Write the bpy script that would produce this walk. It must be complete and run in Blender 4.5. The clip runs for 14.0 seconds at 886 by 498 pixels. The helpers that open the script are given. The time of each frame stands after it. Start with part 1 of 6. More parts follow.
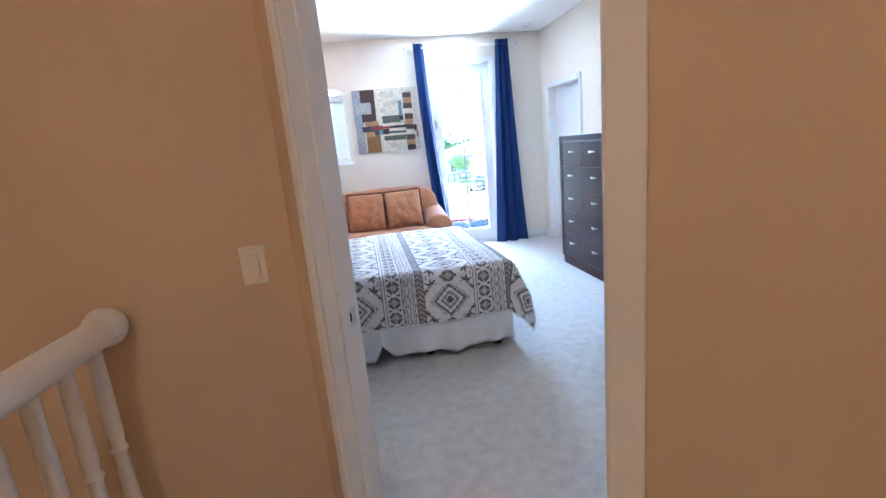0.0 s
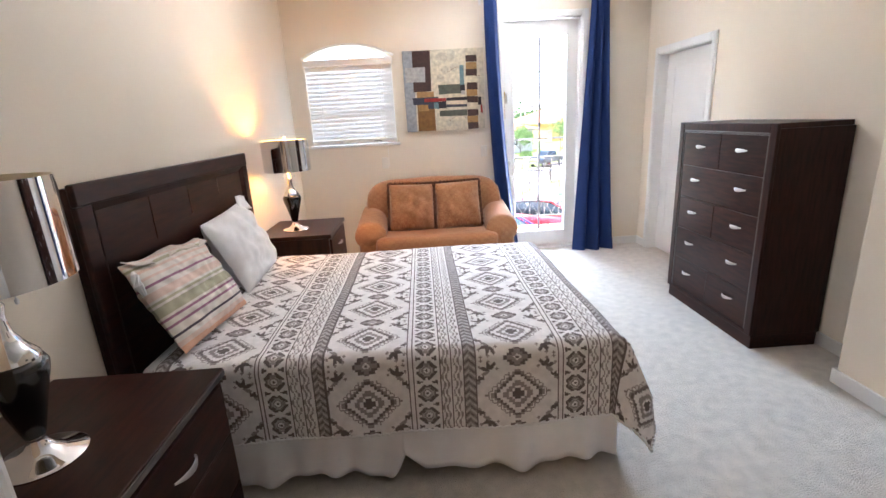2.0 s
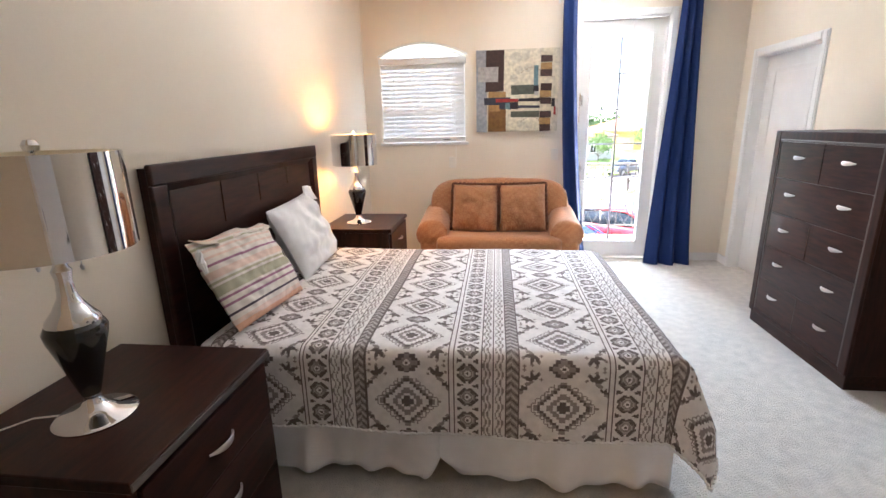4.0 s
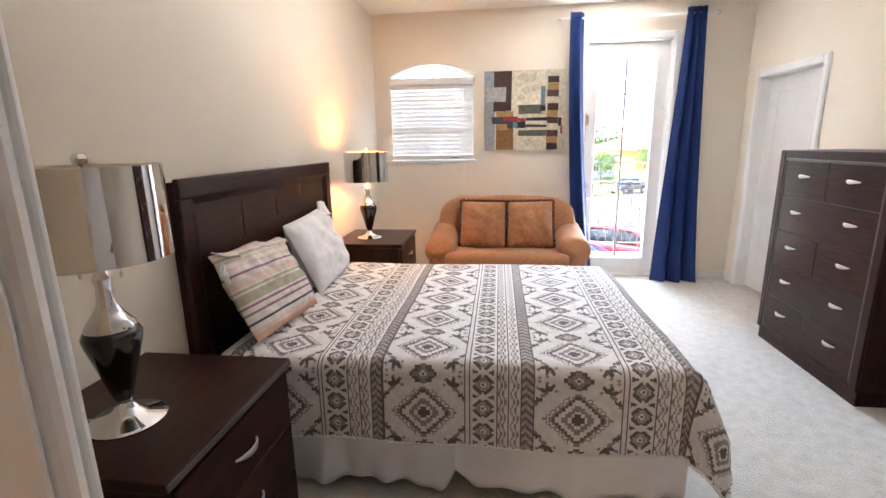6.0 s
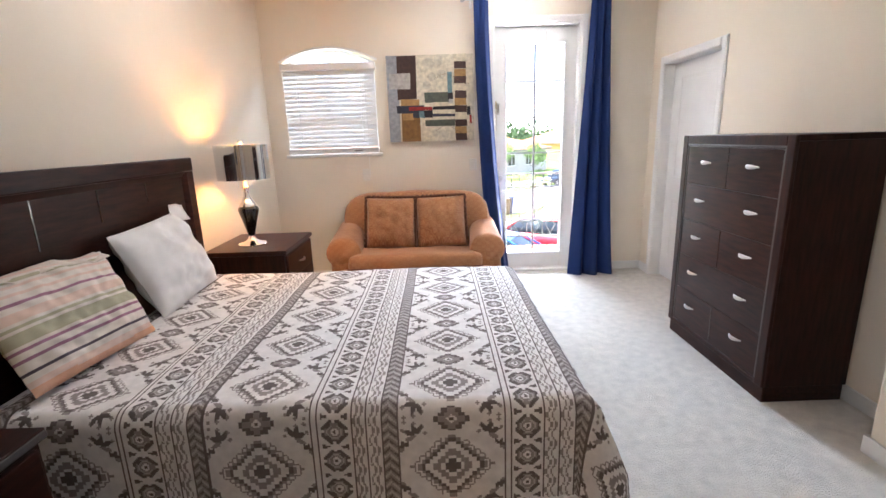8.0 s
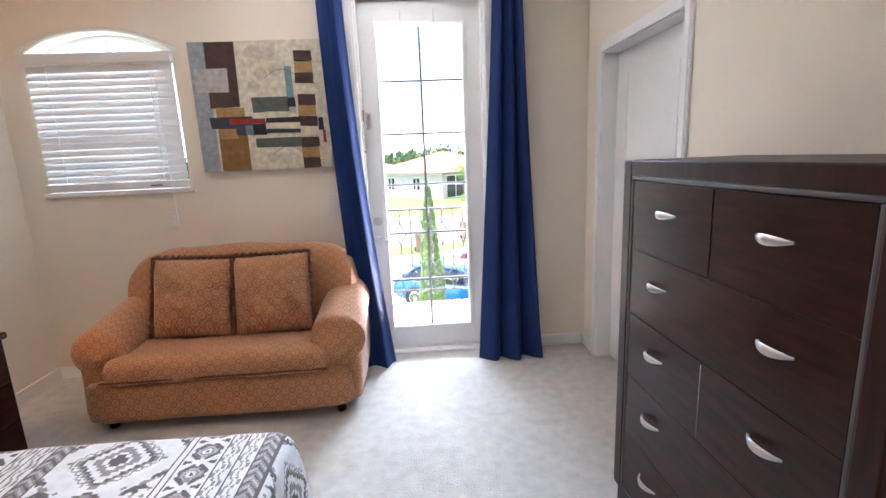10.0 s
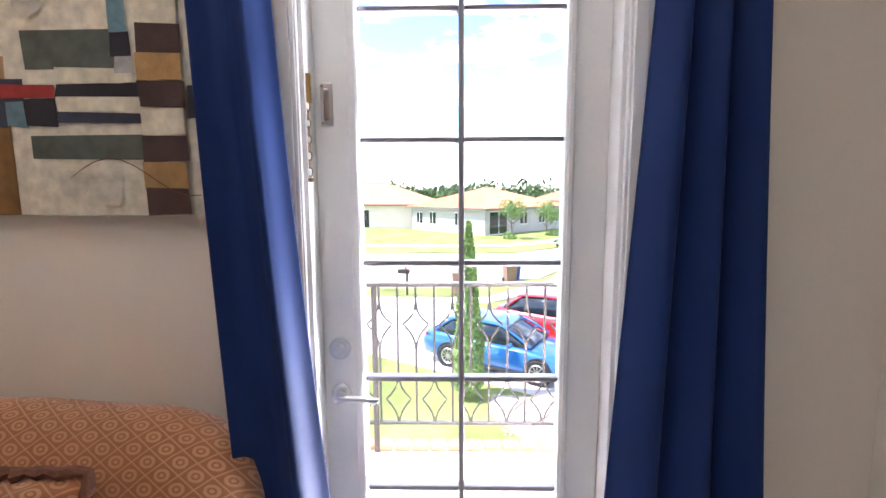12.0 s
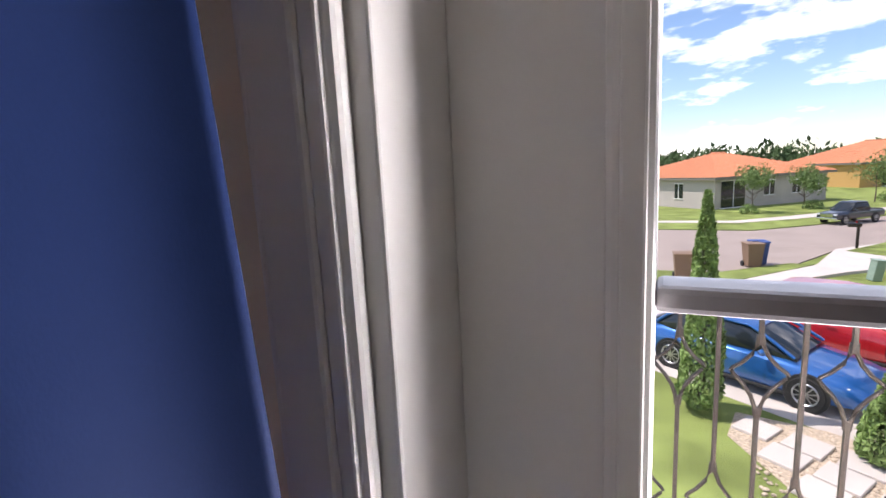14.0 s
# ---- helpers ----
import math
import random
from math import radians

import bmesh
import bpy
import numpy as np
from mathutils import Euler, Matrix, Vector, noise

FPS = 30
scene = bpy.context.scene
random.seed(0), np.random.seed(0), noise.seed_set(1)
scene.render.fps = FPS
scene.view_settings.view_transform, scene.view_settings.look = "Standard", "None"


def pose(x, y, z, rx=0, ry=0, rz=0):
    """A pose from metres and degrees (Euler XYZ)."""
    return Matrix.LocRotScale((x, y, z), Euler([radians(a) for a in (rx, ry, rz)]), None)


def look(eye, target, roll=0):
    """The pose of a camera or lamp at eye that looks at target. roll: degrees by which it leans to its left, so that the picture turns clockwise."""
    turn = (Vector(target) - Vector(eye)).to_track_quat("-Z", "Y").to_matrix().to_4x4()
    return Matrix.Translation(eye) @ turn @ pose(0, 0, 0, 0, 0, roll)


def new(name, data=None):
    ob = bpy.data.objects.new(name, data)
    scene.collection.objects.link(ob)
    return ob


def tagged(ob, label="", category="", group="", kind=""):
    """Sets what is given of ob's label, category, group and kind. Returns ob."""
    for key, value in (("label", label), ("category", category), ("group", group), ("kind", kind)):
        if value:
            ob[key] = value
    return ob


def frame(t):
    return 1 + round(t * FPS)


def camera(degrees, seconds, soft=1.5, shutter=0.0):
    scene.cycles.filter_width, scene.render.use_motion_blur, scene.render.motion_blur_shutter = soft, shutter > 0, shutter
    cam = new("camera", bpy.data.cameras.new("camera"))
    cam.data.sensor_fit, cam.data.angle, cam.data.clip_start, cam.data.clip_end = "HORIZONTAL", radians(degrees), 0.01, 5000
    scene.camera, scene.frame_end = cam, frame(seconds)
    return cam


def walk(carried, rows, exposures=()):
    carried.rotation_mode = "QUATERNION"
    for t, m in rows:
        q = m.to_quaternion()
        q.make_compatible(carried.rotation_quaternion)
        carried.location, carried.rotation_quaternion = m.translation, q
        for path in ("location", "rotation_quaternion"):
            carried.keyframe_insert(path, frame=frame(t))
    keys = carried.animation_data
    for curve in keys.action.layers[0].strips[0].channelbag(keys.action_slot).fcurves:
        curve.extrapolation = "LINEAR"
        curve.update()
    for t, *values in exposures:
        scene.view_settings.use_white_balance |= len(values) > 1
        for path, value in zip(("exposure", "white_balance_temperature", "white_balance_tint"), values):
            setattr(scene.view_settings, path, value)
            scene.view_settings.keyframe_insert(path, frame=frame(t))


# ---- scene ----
cam = camera(87.8, 14.0, soft=1.5)
PATH = [
    (0, (0.362, 0.17, 1.406), (0.668, 2.098, 0.969), -5.3),
    (0.5, (0.416, 0.621, 1.409), (0.718, 2.548, 0.966), -5.0),
    (1, (0.461, 0.968, 1.437), (0.728, 2.899, 0.99), -5.1),
    (1.5, (0.477, 1.232, 1.492), (0.681, 3.167, 1.03), -5.0),
    (2, (0.504, 1.408, 1.507), (0.569, 3.332, 0.965), -3.1),
    (2.5, (0.551, 1.466, 1.528), (0.485, 3.386, 0.972), -2.5),
    (3, (0.573, 1.473, 1.5), (0.402, 3.387, 0.946), -2.6),
    (5.5, (0.554, 1.411, 1.468), (0.313, 3.345, 1.017), -0.8),
    (6, (0.52, 1.401, 1.471), (0.283, 3.336, 1.025), -1.0),
    (6.5, (0.467, 1.415, 1.47), (0.229, 3.352, 1.03), -1.5),
    (7, (0.492, 1.473, 1.444), (0.32, 3.413, 0.989), -1.5),
    (7.5, (0.651, 1.61, 1.442), (0.504, 3.551, 0.982), -1.5),
    (8, (0.819, 1.792, 1.425), (0.833, 3.736, 0.954), -1.8),
    (8.5, (0.995, 2.082, 1.434), (1.322, 3.993, 0.941), -3.2),
    (8.7, (1.083, 2.215, 1.466), (1.425, 4.123, 0.974), -3.9),
    (11, (1.949, 4.309, 1.402), (1.926, 6.287, 1.106), -0.6),
    (11.5, (1.911, 4.81, 1.44), (1.893, 6.792, 1.178), -0.3),
    (12, (1.797, 5.309, 1.446), (1.752, 7.294, 1.202), -0.3),
    (12.5, (1.629, 5.766, 1.438), (1.373, 7.736, 1.205), -0.7),
    (12.7, (1.589, 5.92, 1.43), (1.274, 7.883, 1.206), -1.0),
    (13, (1.56, 6.04, 1.423), (1.089, 7.972, 1.212), -1.1),
    (13.2, (1.552, 6.134, 1.41), (0.953, 8.031, 1.213), -1.5),
    (13.5, (1.54, 6.238, 1.382), (0.804, 8.087, 1.185), -2.5),
    (13.7, (1.542, 6.31, 1.344), (0.746, 8.127, 1.095), -2.6),
    (14, (1.541, 6.34, 1.32), (0.663, 8.108, 0.997), -3.0),
]
EXPOSURES = [
    (0.0, 3.1, 4450, 8), (0.8, 2.95, 4750, 8), (1.5, 2.78, 5500, 10), (2.2, 2.78, 5700, 13), (5.5, 2.78, 5900, 13), (7.6, 2.7, 5900, 14), (8.5, 2.5, 5750, 14),
    (11.0, 2.12, 5700, 16), (12.0, 1.9, 5850, 18), (12.6, 1.4, 5850, 18), (13.2, 0.68, 6000, 13), (14.0, 0.36, 6400, 20),
]
walk(cam, [(t, look(eye, target, roll)) for t, eye, target, roll in PATH], EXPOSURES)

# ---- light ----
world = bpy.data.worlds.new("sky")
scene.world = world
world.use_nodes = True
wn, wl = world.node_tree.nodes, world.node_tree.links
sky = wn.new("ShaderNodeTexSky")
sky.sky_type, sky.sun_disc = "NISHITA", False
sky.air_density, sky.dust_density, sky.ozone_density = 1.0, 0.15, 3.5
sky.sun_elevation, sky.sun_rotation = radians(61), radians(-97)
wcoord = wn.new("ShaderNodeTexCoord")
wmap = wn.new("ShaderNodeMapping")
wmap.inputs["Scale"].default_value = (1.0, 1.0, 3.2)
cloud = wn.new("ShaderNodeTexNoise")
cloud.inputs["Scale"].default_value, cloud.inputs["Detail"].default_value, cloud.inputs["Roughness"].default_value = 5.2, 8.0, 0.58
cramp = wn.new("ShaderNodeValToRGB")
cramp.color_ramp.elements[0].position, cramp.color_ramp.elements[1].position = 0.50, 0.66
cmix = wn.new("ShaderNodeMix")
cmix.data_type = "RGBA"
cmix.inputs["B"].default_value = (13.0, 13.0, 13.4, 1)
wl.new(wcoord.outputs["Generated"], wmap.inputs["Vector"])
wl.new(wmap.outputs["Vector"], cloud.inputs["Vector"])
wl.new(cloud.outputs["Fac"], cramp.inputs["Fac"])
wl.new(cramp.outputs["Color"], cmix.inputs["Factor"])
wl.new(sky.outputs["Color"], cmix.inputs["A"])
wl.new(cmix.outputs["Result"], wn["Background"].inputs["Color"])
wn["Background"].inputs["Strength"].default_value = 0.15


def lamp(name, kind, energy, colour, m, **more):
    data = bpy.data.lights.new(name, kind)
    data.energy, data.color = energy, colour
    for key, value in more.items():
        if key == "size":
            data.size = value
        elif key == "size_y":
            data.shape, data.size_y = "RECTANGLE", value
        elif key == "angle":
            data.angle = value
        elif key == "radius":
            data.shadow_soft_size = value
        elif key == "spread":
            data.spread = value
    ob = new(name, data)
    ob.matrix_world = m
    return ob


lamp("sun", "SUN", 4.5, (1.0, 0.95, 0.87), look((-6.5, -0.8, 12.0), (0, 0, 0)), angle=radians(0.5))
# the sky's light on the balcony door, and what the sunlit wing and the balcony floor throw back
lamp("door_skylight", "AREA", 440, (0.76, 0.89, 1.0), look((2.35, 11.0, 4.45), (0.9, 3.2, 0.8)), size=4.2, size_y=1.5)
lamp("wing_bounce", "AREA", 12, (1.0, 0.96, 0.90), look((4.75, 8.95, 1.5), (1.6, 6.4, 1.4)), size=1.4, size_y=2.4)
lamp("balcony_bounce", "AREA", 66, (1.0, 0.97, 0.93), look((2.35, 7.05, 0.0), (1.95, 6.35, 1.5)), size=0.9, size_y=0.4, spread=radians(95))
# the hall's ceiling lamp
lamp("hall_lamp", "POINT", 4.6, (1.0, 0.63, 0.33), pose(-0.25, -1.05, 2.55), radius=0.12)
# the lit bedside lamp
lamp("bedside_bulb", "POINT", 1.9, (1.0, 0.37, 0.055), pose(-0.556, 5.12, 1.31), radius=0.035)


# ---- materials ----
def mat(name, colour, rough=0.6, metal=0.0, var=0.08, scale=6.0, bump=0.1, bump_scale=120.0, dist=0.002, spec=0.5, stretch=(1, 1, 1), sheen=0.0, coat=0.0):
    m = bpy.data.materials.new(name)
    m.use_nodes = True
    n, l = m.node_tree.nodes, m.node_tree.links
    b = n["Principled BSDF"]
    b.inputs["Roughness"].default_value, b.inputs["Metallic"].default_value = rough, metal
    b.inputs["Specular IOR Level"].default_value = spec
    b.inputs["Sheen Weight"].default_value, b.inputs["Coat Weight"].default_value = sheen, coat
    tc, mp = n.new("ShaderNodeTexCoord"), n.new("ShaderNodeMapping")
    mp.inputs["Scale"].default_value = stretch
    l.new(tc.outputs["Object"], mp.inputs["Vector"])
    big, fine = n.new("ShaderNodeTexNoise"), n.new("ShaderNodeTexNoise")
    big.inputs["Scale"].default_value, big.inputs["Detail"].default_value = scale, 4
    fine.inputs["Scale"].default_value, fine.inputs["Detail"].default_value = bump_scale, 3
    l.new(mp.outputs["Vector"], big.inputs["Vector"])
    l.new(mp.outputs["Vector"], fine.inputs["Vector"])
    add = n.new("ShaderNodeMath")
    add.operation = "MULTIPLY_ADD"
    add.inputs[1].default_value = 0.35
    l.new(fine.outputs["Fac"], add.inputs[0])
    l.new(big.outputs["Fac"], add.inputs[2])
    ramp = n.new("ShaderNodeValToRGB")
    lo, hi = [max(0, c * (1 - var)) for c in colour], [min(1, c * (1 + var)) for c in colour]
    ramp.color_ramp.elements[0].position, ramp.color_ramp.elements[1].position = 0.45, 0.9
    ramp.color_ramp.elements[0].color, ramp.color_ramp.elements[1].color = (*lo, 1), (*hi, 1)
    l.new(add.outputs[0], ramp.inputs["Fac"])
    l.new(ramp.outputs["Color"], b.inputs["Base Color"])
    if bump:
        bp = n.new("ShaderNodeBump")
        bp.inputs["Strength"].default_value, bp.inputs["Distance"].default_value = bump, dist
        l.new(fine.outputs["Fac"], bp.inputs["Height"])
        l.new(bp.outputs["Normal"], b.inputs["Normal"])
    return m


def attr_mat(name, key, stops, rough=0.9, grain=600.0, var=0.12, bump=0.25, sheen=0.0):
    """Colours from a number on the faces, through a stepped ramp, with a woven grain."""
    m = mat(name, (1, 1, 1), rough, bump=bump, bump_scale=grain, sheen=sheen)
    n, l = m.node_tree.nodes, m.node_tree.links
    b = n["Principled BSDF"]
    at = n.new("ShaderNodeAttribute")
    at.attribute_name = key
    ramp = n.new("ShaderNodeValToRGB")
    ramp.color_ramp.interpolation = "CONSTANT"
    while len(ramp.color_ramp.elements) < len(stops):
        ramp.color_ramp.elements.new(0.5)
    for i, c in enumerate(stops):
        ramp.color_ramp.elements[i].position, ramp.color_ramp.elements[i].color = i / len(stops), (*c, 1)
    l.new(at.outputs["Fac"], ramp.inputs["Fac"])
    no = n.new("ShaderNodeTexNoise")
    no.inputs["Scale"].default_value, no.inputs["Detail"].default_value = 28.0, 6.0
    tc = n.new("ShaderNodeTexCoord")
    l.new(tc.outputs["Object"], no.inputs["Vector"])
    mr = n.new("ShaderNodeMapRange")
    mr.inputs["From Min"].default_value, mr.inputs["From Max"].default_value = 0.3, 0.7
    mr.inputs["To Min"].default_value, mr.inputs["To Max"].default_value = 1 - var, 1 + var
    l.new(no.outputs["Fac"], mr.inputs["Value"])
    mx = n.new("ShaderNodeVectorMath")
    mx.operation = "SCALE"
    l.new(ramp.outputs["Color"], mx.inputs[0])
    l.new(mr.outputs["Result"], mx.inputs["Scale"])
    l.new(mx.outputs["Vector"], b.inputs["Base Color"])
    return m


def wood_mat(name, dark, light, rough=0.3, stretch=(3, 3, 30), coat=0.0):
    m = mat(name, light, rough, var=0.3, scale=4, bump=0.06, bump_scale=60, spec=0.2, stretch=stretch, coat=coat)
    ramp = [n for n in m.node_tree.nodes if n.bl_idname == "ShaderNodeValToRGB"][0]
    ramp.color_ramp.elements[0].color, ramp.color_ramp.elements[1].color = (*dark, 1), (*light, 1)
    return m


def sofa_mat(name, base, motif):
    """Upholstery with small woven medallions set in a lozenge grid."""
    m = mat(name, base, 0.85, var=0.15, scale=9, bump=0.3, bump_scale=420, sheen=0.25)
    n, l = m.node_tree.nodes, m.node_tree.links
    b = n["Principled BSDF"]
    ramp = [k for k in n if k.bl_idname == "ShaderNodeValToRGB"][0]
    tc, mp = n.new("ShaderNodeTexCoord"), n.new("ShaderNodeMapping")
    mp.inputs["Scale"].default_value = (19, 19, 19)
    l.new(tc.outputs["Object"], mp.inputs["Vector"])
    sep = n.new("ShaderNodeSeparateXYZ")
    l.new(mp.outputs["Vector"], sep.inputs[0])

    def op(kind, a, c=None):
        k = n.new("ShaderNodeMath")
        k.operation = kind
        for i, v in enumerate((a, c)):
            if v is None:
                continue
            if isinstance(v, (int, float)):
                k.inputs[i].default_value = v
            else:
                l.new(v, k.inputs[i])
        return k.outputs[0]
    across, along = op("ADD", sep.outputs[0], op("MULTIPLY", sep.outputs[1], 0.15)), op("ADD", sep.outputs[2], sep.outputs[1])
    cells = [op("SUBTRACT", op("FRACT", op("MULTIPLY", op(k, across, along), 0.7)), 0.5) for k in ("ADD", "SUBTRACT")]
    r = op("SQRT", op("ADD", op("MULTIPLY", cells[0], cells[0]), op("MULTIPLY", cells[1], cells[1])))
    ring = op("LESS_THAN", op("ABSOLUTE", op("SUBTRACT", r, 0.27)), 0.075)
    dot = op("LESS_THAN", r, 0.10)
    edge = op("GREATER_THAN", op("MAXIMUM", op("ABSOLUTE", cells[0]), op("ABSOLUTE", cells[1])), 0.46)
    fac = op("MULTIPLY", op("MAXIMUM", op("MAXIMUM", ring, dot), edge), 0.75)
    mx = n.new("ShaderNodeMix")
    mx.data_type = "RGBA"
    mx.inputs["B"].default_value = (*motif, 1)
    l.new(fac, mx.inputs["Factor"])
    l.new(ramp.outputs["Color"], mx.inputs["A"])
    l.new(mx.outputs["Result"], b.inputs["Base Color"])
    return m


def glass_mat(name, tint=(1, 1, 1)):
    m = bpy.data.materials.new(name)
    m.use_nodes = True
    n, l = m.node_tree.nodes, m.node_tree.links
    out = n["Material Output"]
    tr, gl, mix, fr = n.new("ShaderNodeBsdfTransparent"), n.new("ShaderNodeBsdfGlossy"), n.new("ShaderNodeMixShader"), n.new("ShaderNodeFresnel")
    tr.inputs["Color"].default_value = (*tint, 1)
    gl.inputs["Roughness"].default_value = 0.02
    fr.inputs["IOR"].default_value = 1.35
    l.new(fr.outputs[0], mix.inputs[0])
    l.new(tr.outputs[0], mix.inputs[1])
    l.new(gl.outputs[0], mix.inputs[2])
    l.new(mix.outputs[0], out.inputs["Surface"])
    return m


def glow_mat(name, colour, strength):
    m = bpy.data.materials.new(name)
    m.use_nodes = True
    b = m.node_tree.nodes["Principled BSDF"]
    b.inputs["Emission Color"].default_value, b.inputs["Emission Strength"].default_value = (*colour, 1), strength
    return m


M_WALL = mat("cream_paint", (0.79, 0.71, 0.595), 0.75, var=0.035, scale=1.2, bump=0.14, bump_scale=160, dist=0.0015, spec=0.3)
# cream wall paint deepened to tan, with the hall's warm lamplight put into the colour
M_HALLWALL = mat("cream_paint_warm_lit", (0.60, 0.465, 0.315), 0.75, var=0.035, scale=1.2, bump=0.14, bump_scale=160, dist=0.0015, spec=0.3)
M_BAR = mat("grey_glazing_bar", (0.25, 0.235, 0.25), 0.75, var=0.06, bump=0.02, spec=0.15)
M_CEIL = mat("ceiling_paint", (0.88, 0.855, 0.80), 0.9, var=0.03, scale=2, bump=0.35, bump_scale=70, dist=0.003, spec=0.2)
M_WHITE = mat("white_gloss_paint", (0.78, 0.77, 0.75), 0.35, var=0.03, scale=5, bump=0.05, bump_scale=90)
M_CARPET = mat("beige_carpet", (0.65, 0.60, 0.535), 0.95, var=0.13, scale=16, bump=1.0, bump_scale=150, dist=0.014, spec=0.1, sheen=0.3)
M_ESP = wood_mat("espresso_wood", (0.010, 0.0035, 0.0028), (0.046, 0.014, 0.009), 0.32, (12, 1.6, 12))
M_ESPV = wood_mat("espresso_wood_upright", (0.010, 0.0035, 0.0028), (0.046, 0.014, 0.009), 0.36, (12, 12, 1.6))
M_TRIM = mat("satin_dark_edge", (0.11, 0.095, 0.09), 0.5, metal=0.4, var=0.1)
M_NICKEL = mat("brushed_nickel", (0.62, 0.61, 0.60), 0.28, metal=1.0, var=0.05, bump=0.02)
M_CHROME = mat("chrome", (0.72, 0.72, 0.74), 0.06, metal=1.0, var=0.02, bump=0.0)
M_SHADE = mat("mirror_lampshade", (0.70, 0.71, 0.73), 0.05, metal=1.0, var=0.04, scale=2, bump=0.0)
M_SHADEIN = mat("shade_lining", (0.80, 0.70, 0.52), 0.6, var=0.03)
M_BLACK = mat("black_lacquer", (0.008, 0.007, 0.007), 0.12, var=0.2, bump=0.0, coat=0.5)
M_BRONZE = mat("oil_rubbed_bronze", (0.055, 0.045, 0.042), 0.4, metal=0.8, var=0.2)
M_SOFA = sofa_mat("medallion_upholstery", (0.32, 0.122, 0.044), (0.52, 0.275, 0.13))
M_FRINGE = mat("brown_fringe", (0.15, 0.058, 0.032), 0.95, var=0.3, scale=60, bump=0.8, bump_scale=200, dist=0.004)
M_CURTAIN = mat("navy_blackout_cloth", (0.008, 0.025, 0.108), 0.75, var=0.1, scale=5, bump=0.04, bump_scale=900, spec=0.25, sheen=0.03, stretch=(1, 1, 0.6))
cn, cl = M_CURTAIN.node_tree.nodes, M_CURTAIN.node_tree.links
thin, cloth_mix = cn.new("ShaderNodeBsdfTranslucent"), cn.new("ShaderNodeMixShader")
thin.inputs["Color"].default_value, cloth_mix.inputs[0].default_value = (0.015, 0.06, 0.30, 1), 0.06
cl.new(cn["Principled BSDF"].outputs[0], cloth_mix.inputs[1])
cl.new(thin.outputs[0], cloth_mix.inputs[2])
cl.new(cloth_mix.outputs[0], cn["Material Output"].inputs["Surface"])
M_LINEN = mat("white_linen", (0.80, 0.80, 0.81), 0.9, var=0.04, scale=8, bump=0.2, bump_scale=300, sheen=0.2)
M_SKIRT = mat("white_bed_skirt", (0.88, 0.88, 0.90), 0.9, var=0.05, scale=8, bump=0.25, bump_scale=260)
M_BLIND = mat("white_blind", (0.74, 0.725, 0.71), 0.45, var=0.03, scale=4, bump=0.03)
M_PLASTIC = mat("ivory_plastic", (0.76, 0.72, 0.64), 0.35, var=0.02, bump=0.0)
M_GLASS = glass_mat("window_glass")
M_IRON = mat("railing_iron", (0.038, 0.030, 0.028), 0.55, metal=0.0, var=0.25, scale=30)
M_BULB = glow_mat("lit_bulb", (1.0, 0.68, 0.32), 9.0)
M_BRASS = mat("aged_brass", (0.42, 0.28, 0.12), 0.3, metal=1.0, var=0.15)
M_RUBBER = mat("black_rubber", (0.012, 0.012, 0.012), 0.7, var=0.15)
M_STUCCO = mat("stucco", (0.66, 0.55, 0.44), 0.9, var=0.06, scale=1, bump=0.5, bump_scale=40, dist=0.006)
M_STUCCO2 = mat("grey_stucco", (0.42, 0.38, 0.34), 0.9, var=0.08, scale=1, bump=0.4, bump_scale=40)
M_FASCIA = mat("grey_fascia", (0.20, 0.18, 0.165), 0.6, var=0.1)
M_TILE = mat("clay_roof_tile", (0.58, 0.235, 0.115), 0.8, var=0.22, scale=3, bump=0.4, bump_scale=30)
M_GRASS = mat("lawn", (0.20, 0.245, 0.07), 0.95, var=0.5, scale=0.8, bump=1.0, bump_scale=45, dist=0.03, spec=0.1)
M_ROAD = mat("pale_asphalt", (0.29, 0.235, 0.20), 0.9, var=0.12, scale=0.6, bump=0.4, bump_scale=30)
M_CONC = mat("concrete", (0.50, 0.45, 0.40), 0.9, var=0.09, scale=1.2, bump=0.3, bump_scale=30)
M_GRAVEL = mat("pale_gravel", (0.46, 0.37, 0.27), 0.95, var=0.45, scale=22, bump=1.0, bump_scale=30, dist=0.03)
M_LEAF = mat("cypress_leaf", (0.19, 0.27, 0.085), 0.8, var=0.5, scale=3, bump=0.0, spec=0.2)
M_LEAF2 = mat("pale_leaf", (0.15, 0.22, 0.075), 0.8, var=0.4, scale=2, bump=0.0, spec=0.2)
M_BARK = mat("bark", (0.11, 0.08, 0.06), 0.9, var=0.3, scale=20, bump=0.8, bump_scale=60)
M_FARTREE = mat("far_foliage", (0.075, 0.115, 0.05), 0.9, var=0.5, scale=0.5, bump=0.0, spec=0.1)
M_BLUE = mat("blue_car_paint", (0.012, 0.105, 0.34), 0.28, metal=0.35, var=0.05, bump=0.0, coat=1.0)
M_RED = mat("red_car_paint", (0.42, 0.012, 0.018), 0.28, metal=0.2, var=0.05, bump=0.0, coat=1.0)
M_SLATE = mat("dark_truck_paint", (0.022, 0.03, 0.045), 0.28, metal=0.35, var=0.05, bump=0.0, coat=1.0)
M_DARKGLASS = mat("dark_car_glass", (0.015, 0.02, 0.024), 0.05, var=0.05, bump=0.0)
M_LAMPGLASS = mat("headlight_glass", (0.55, 0.58, 0.6), 0.1, var=0.05, bump=0.0)
M_ALLOY = mat("alloy", (0.55, 0.55, 0.56), 0.3, metal=1.0, var=0.05, bump=0.0)
M_BIN = mat("brown_bin_plastic", (0.20, 0.125, 0.075), 0.6, var=0.1, bump=0.05)
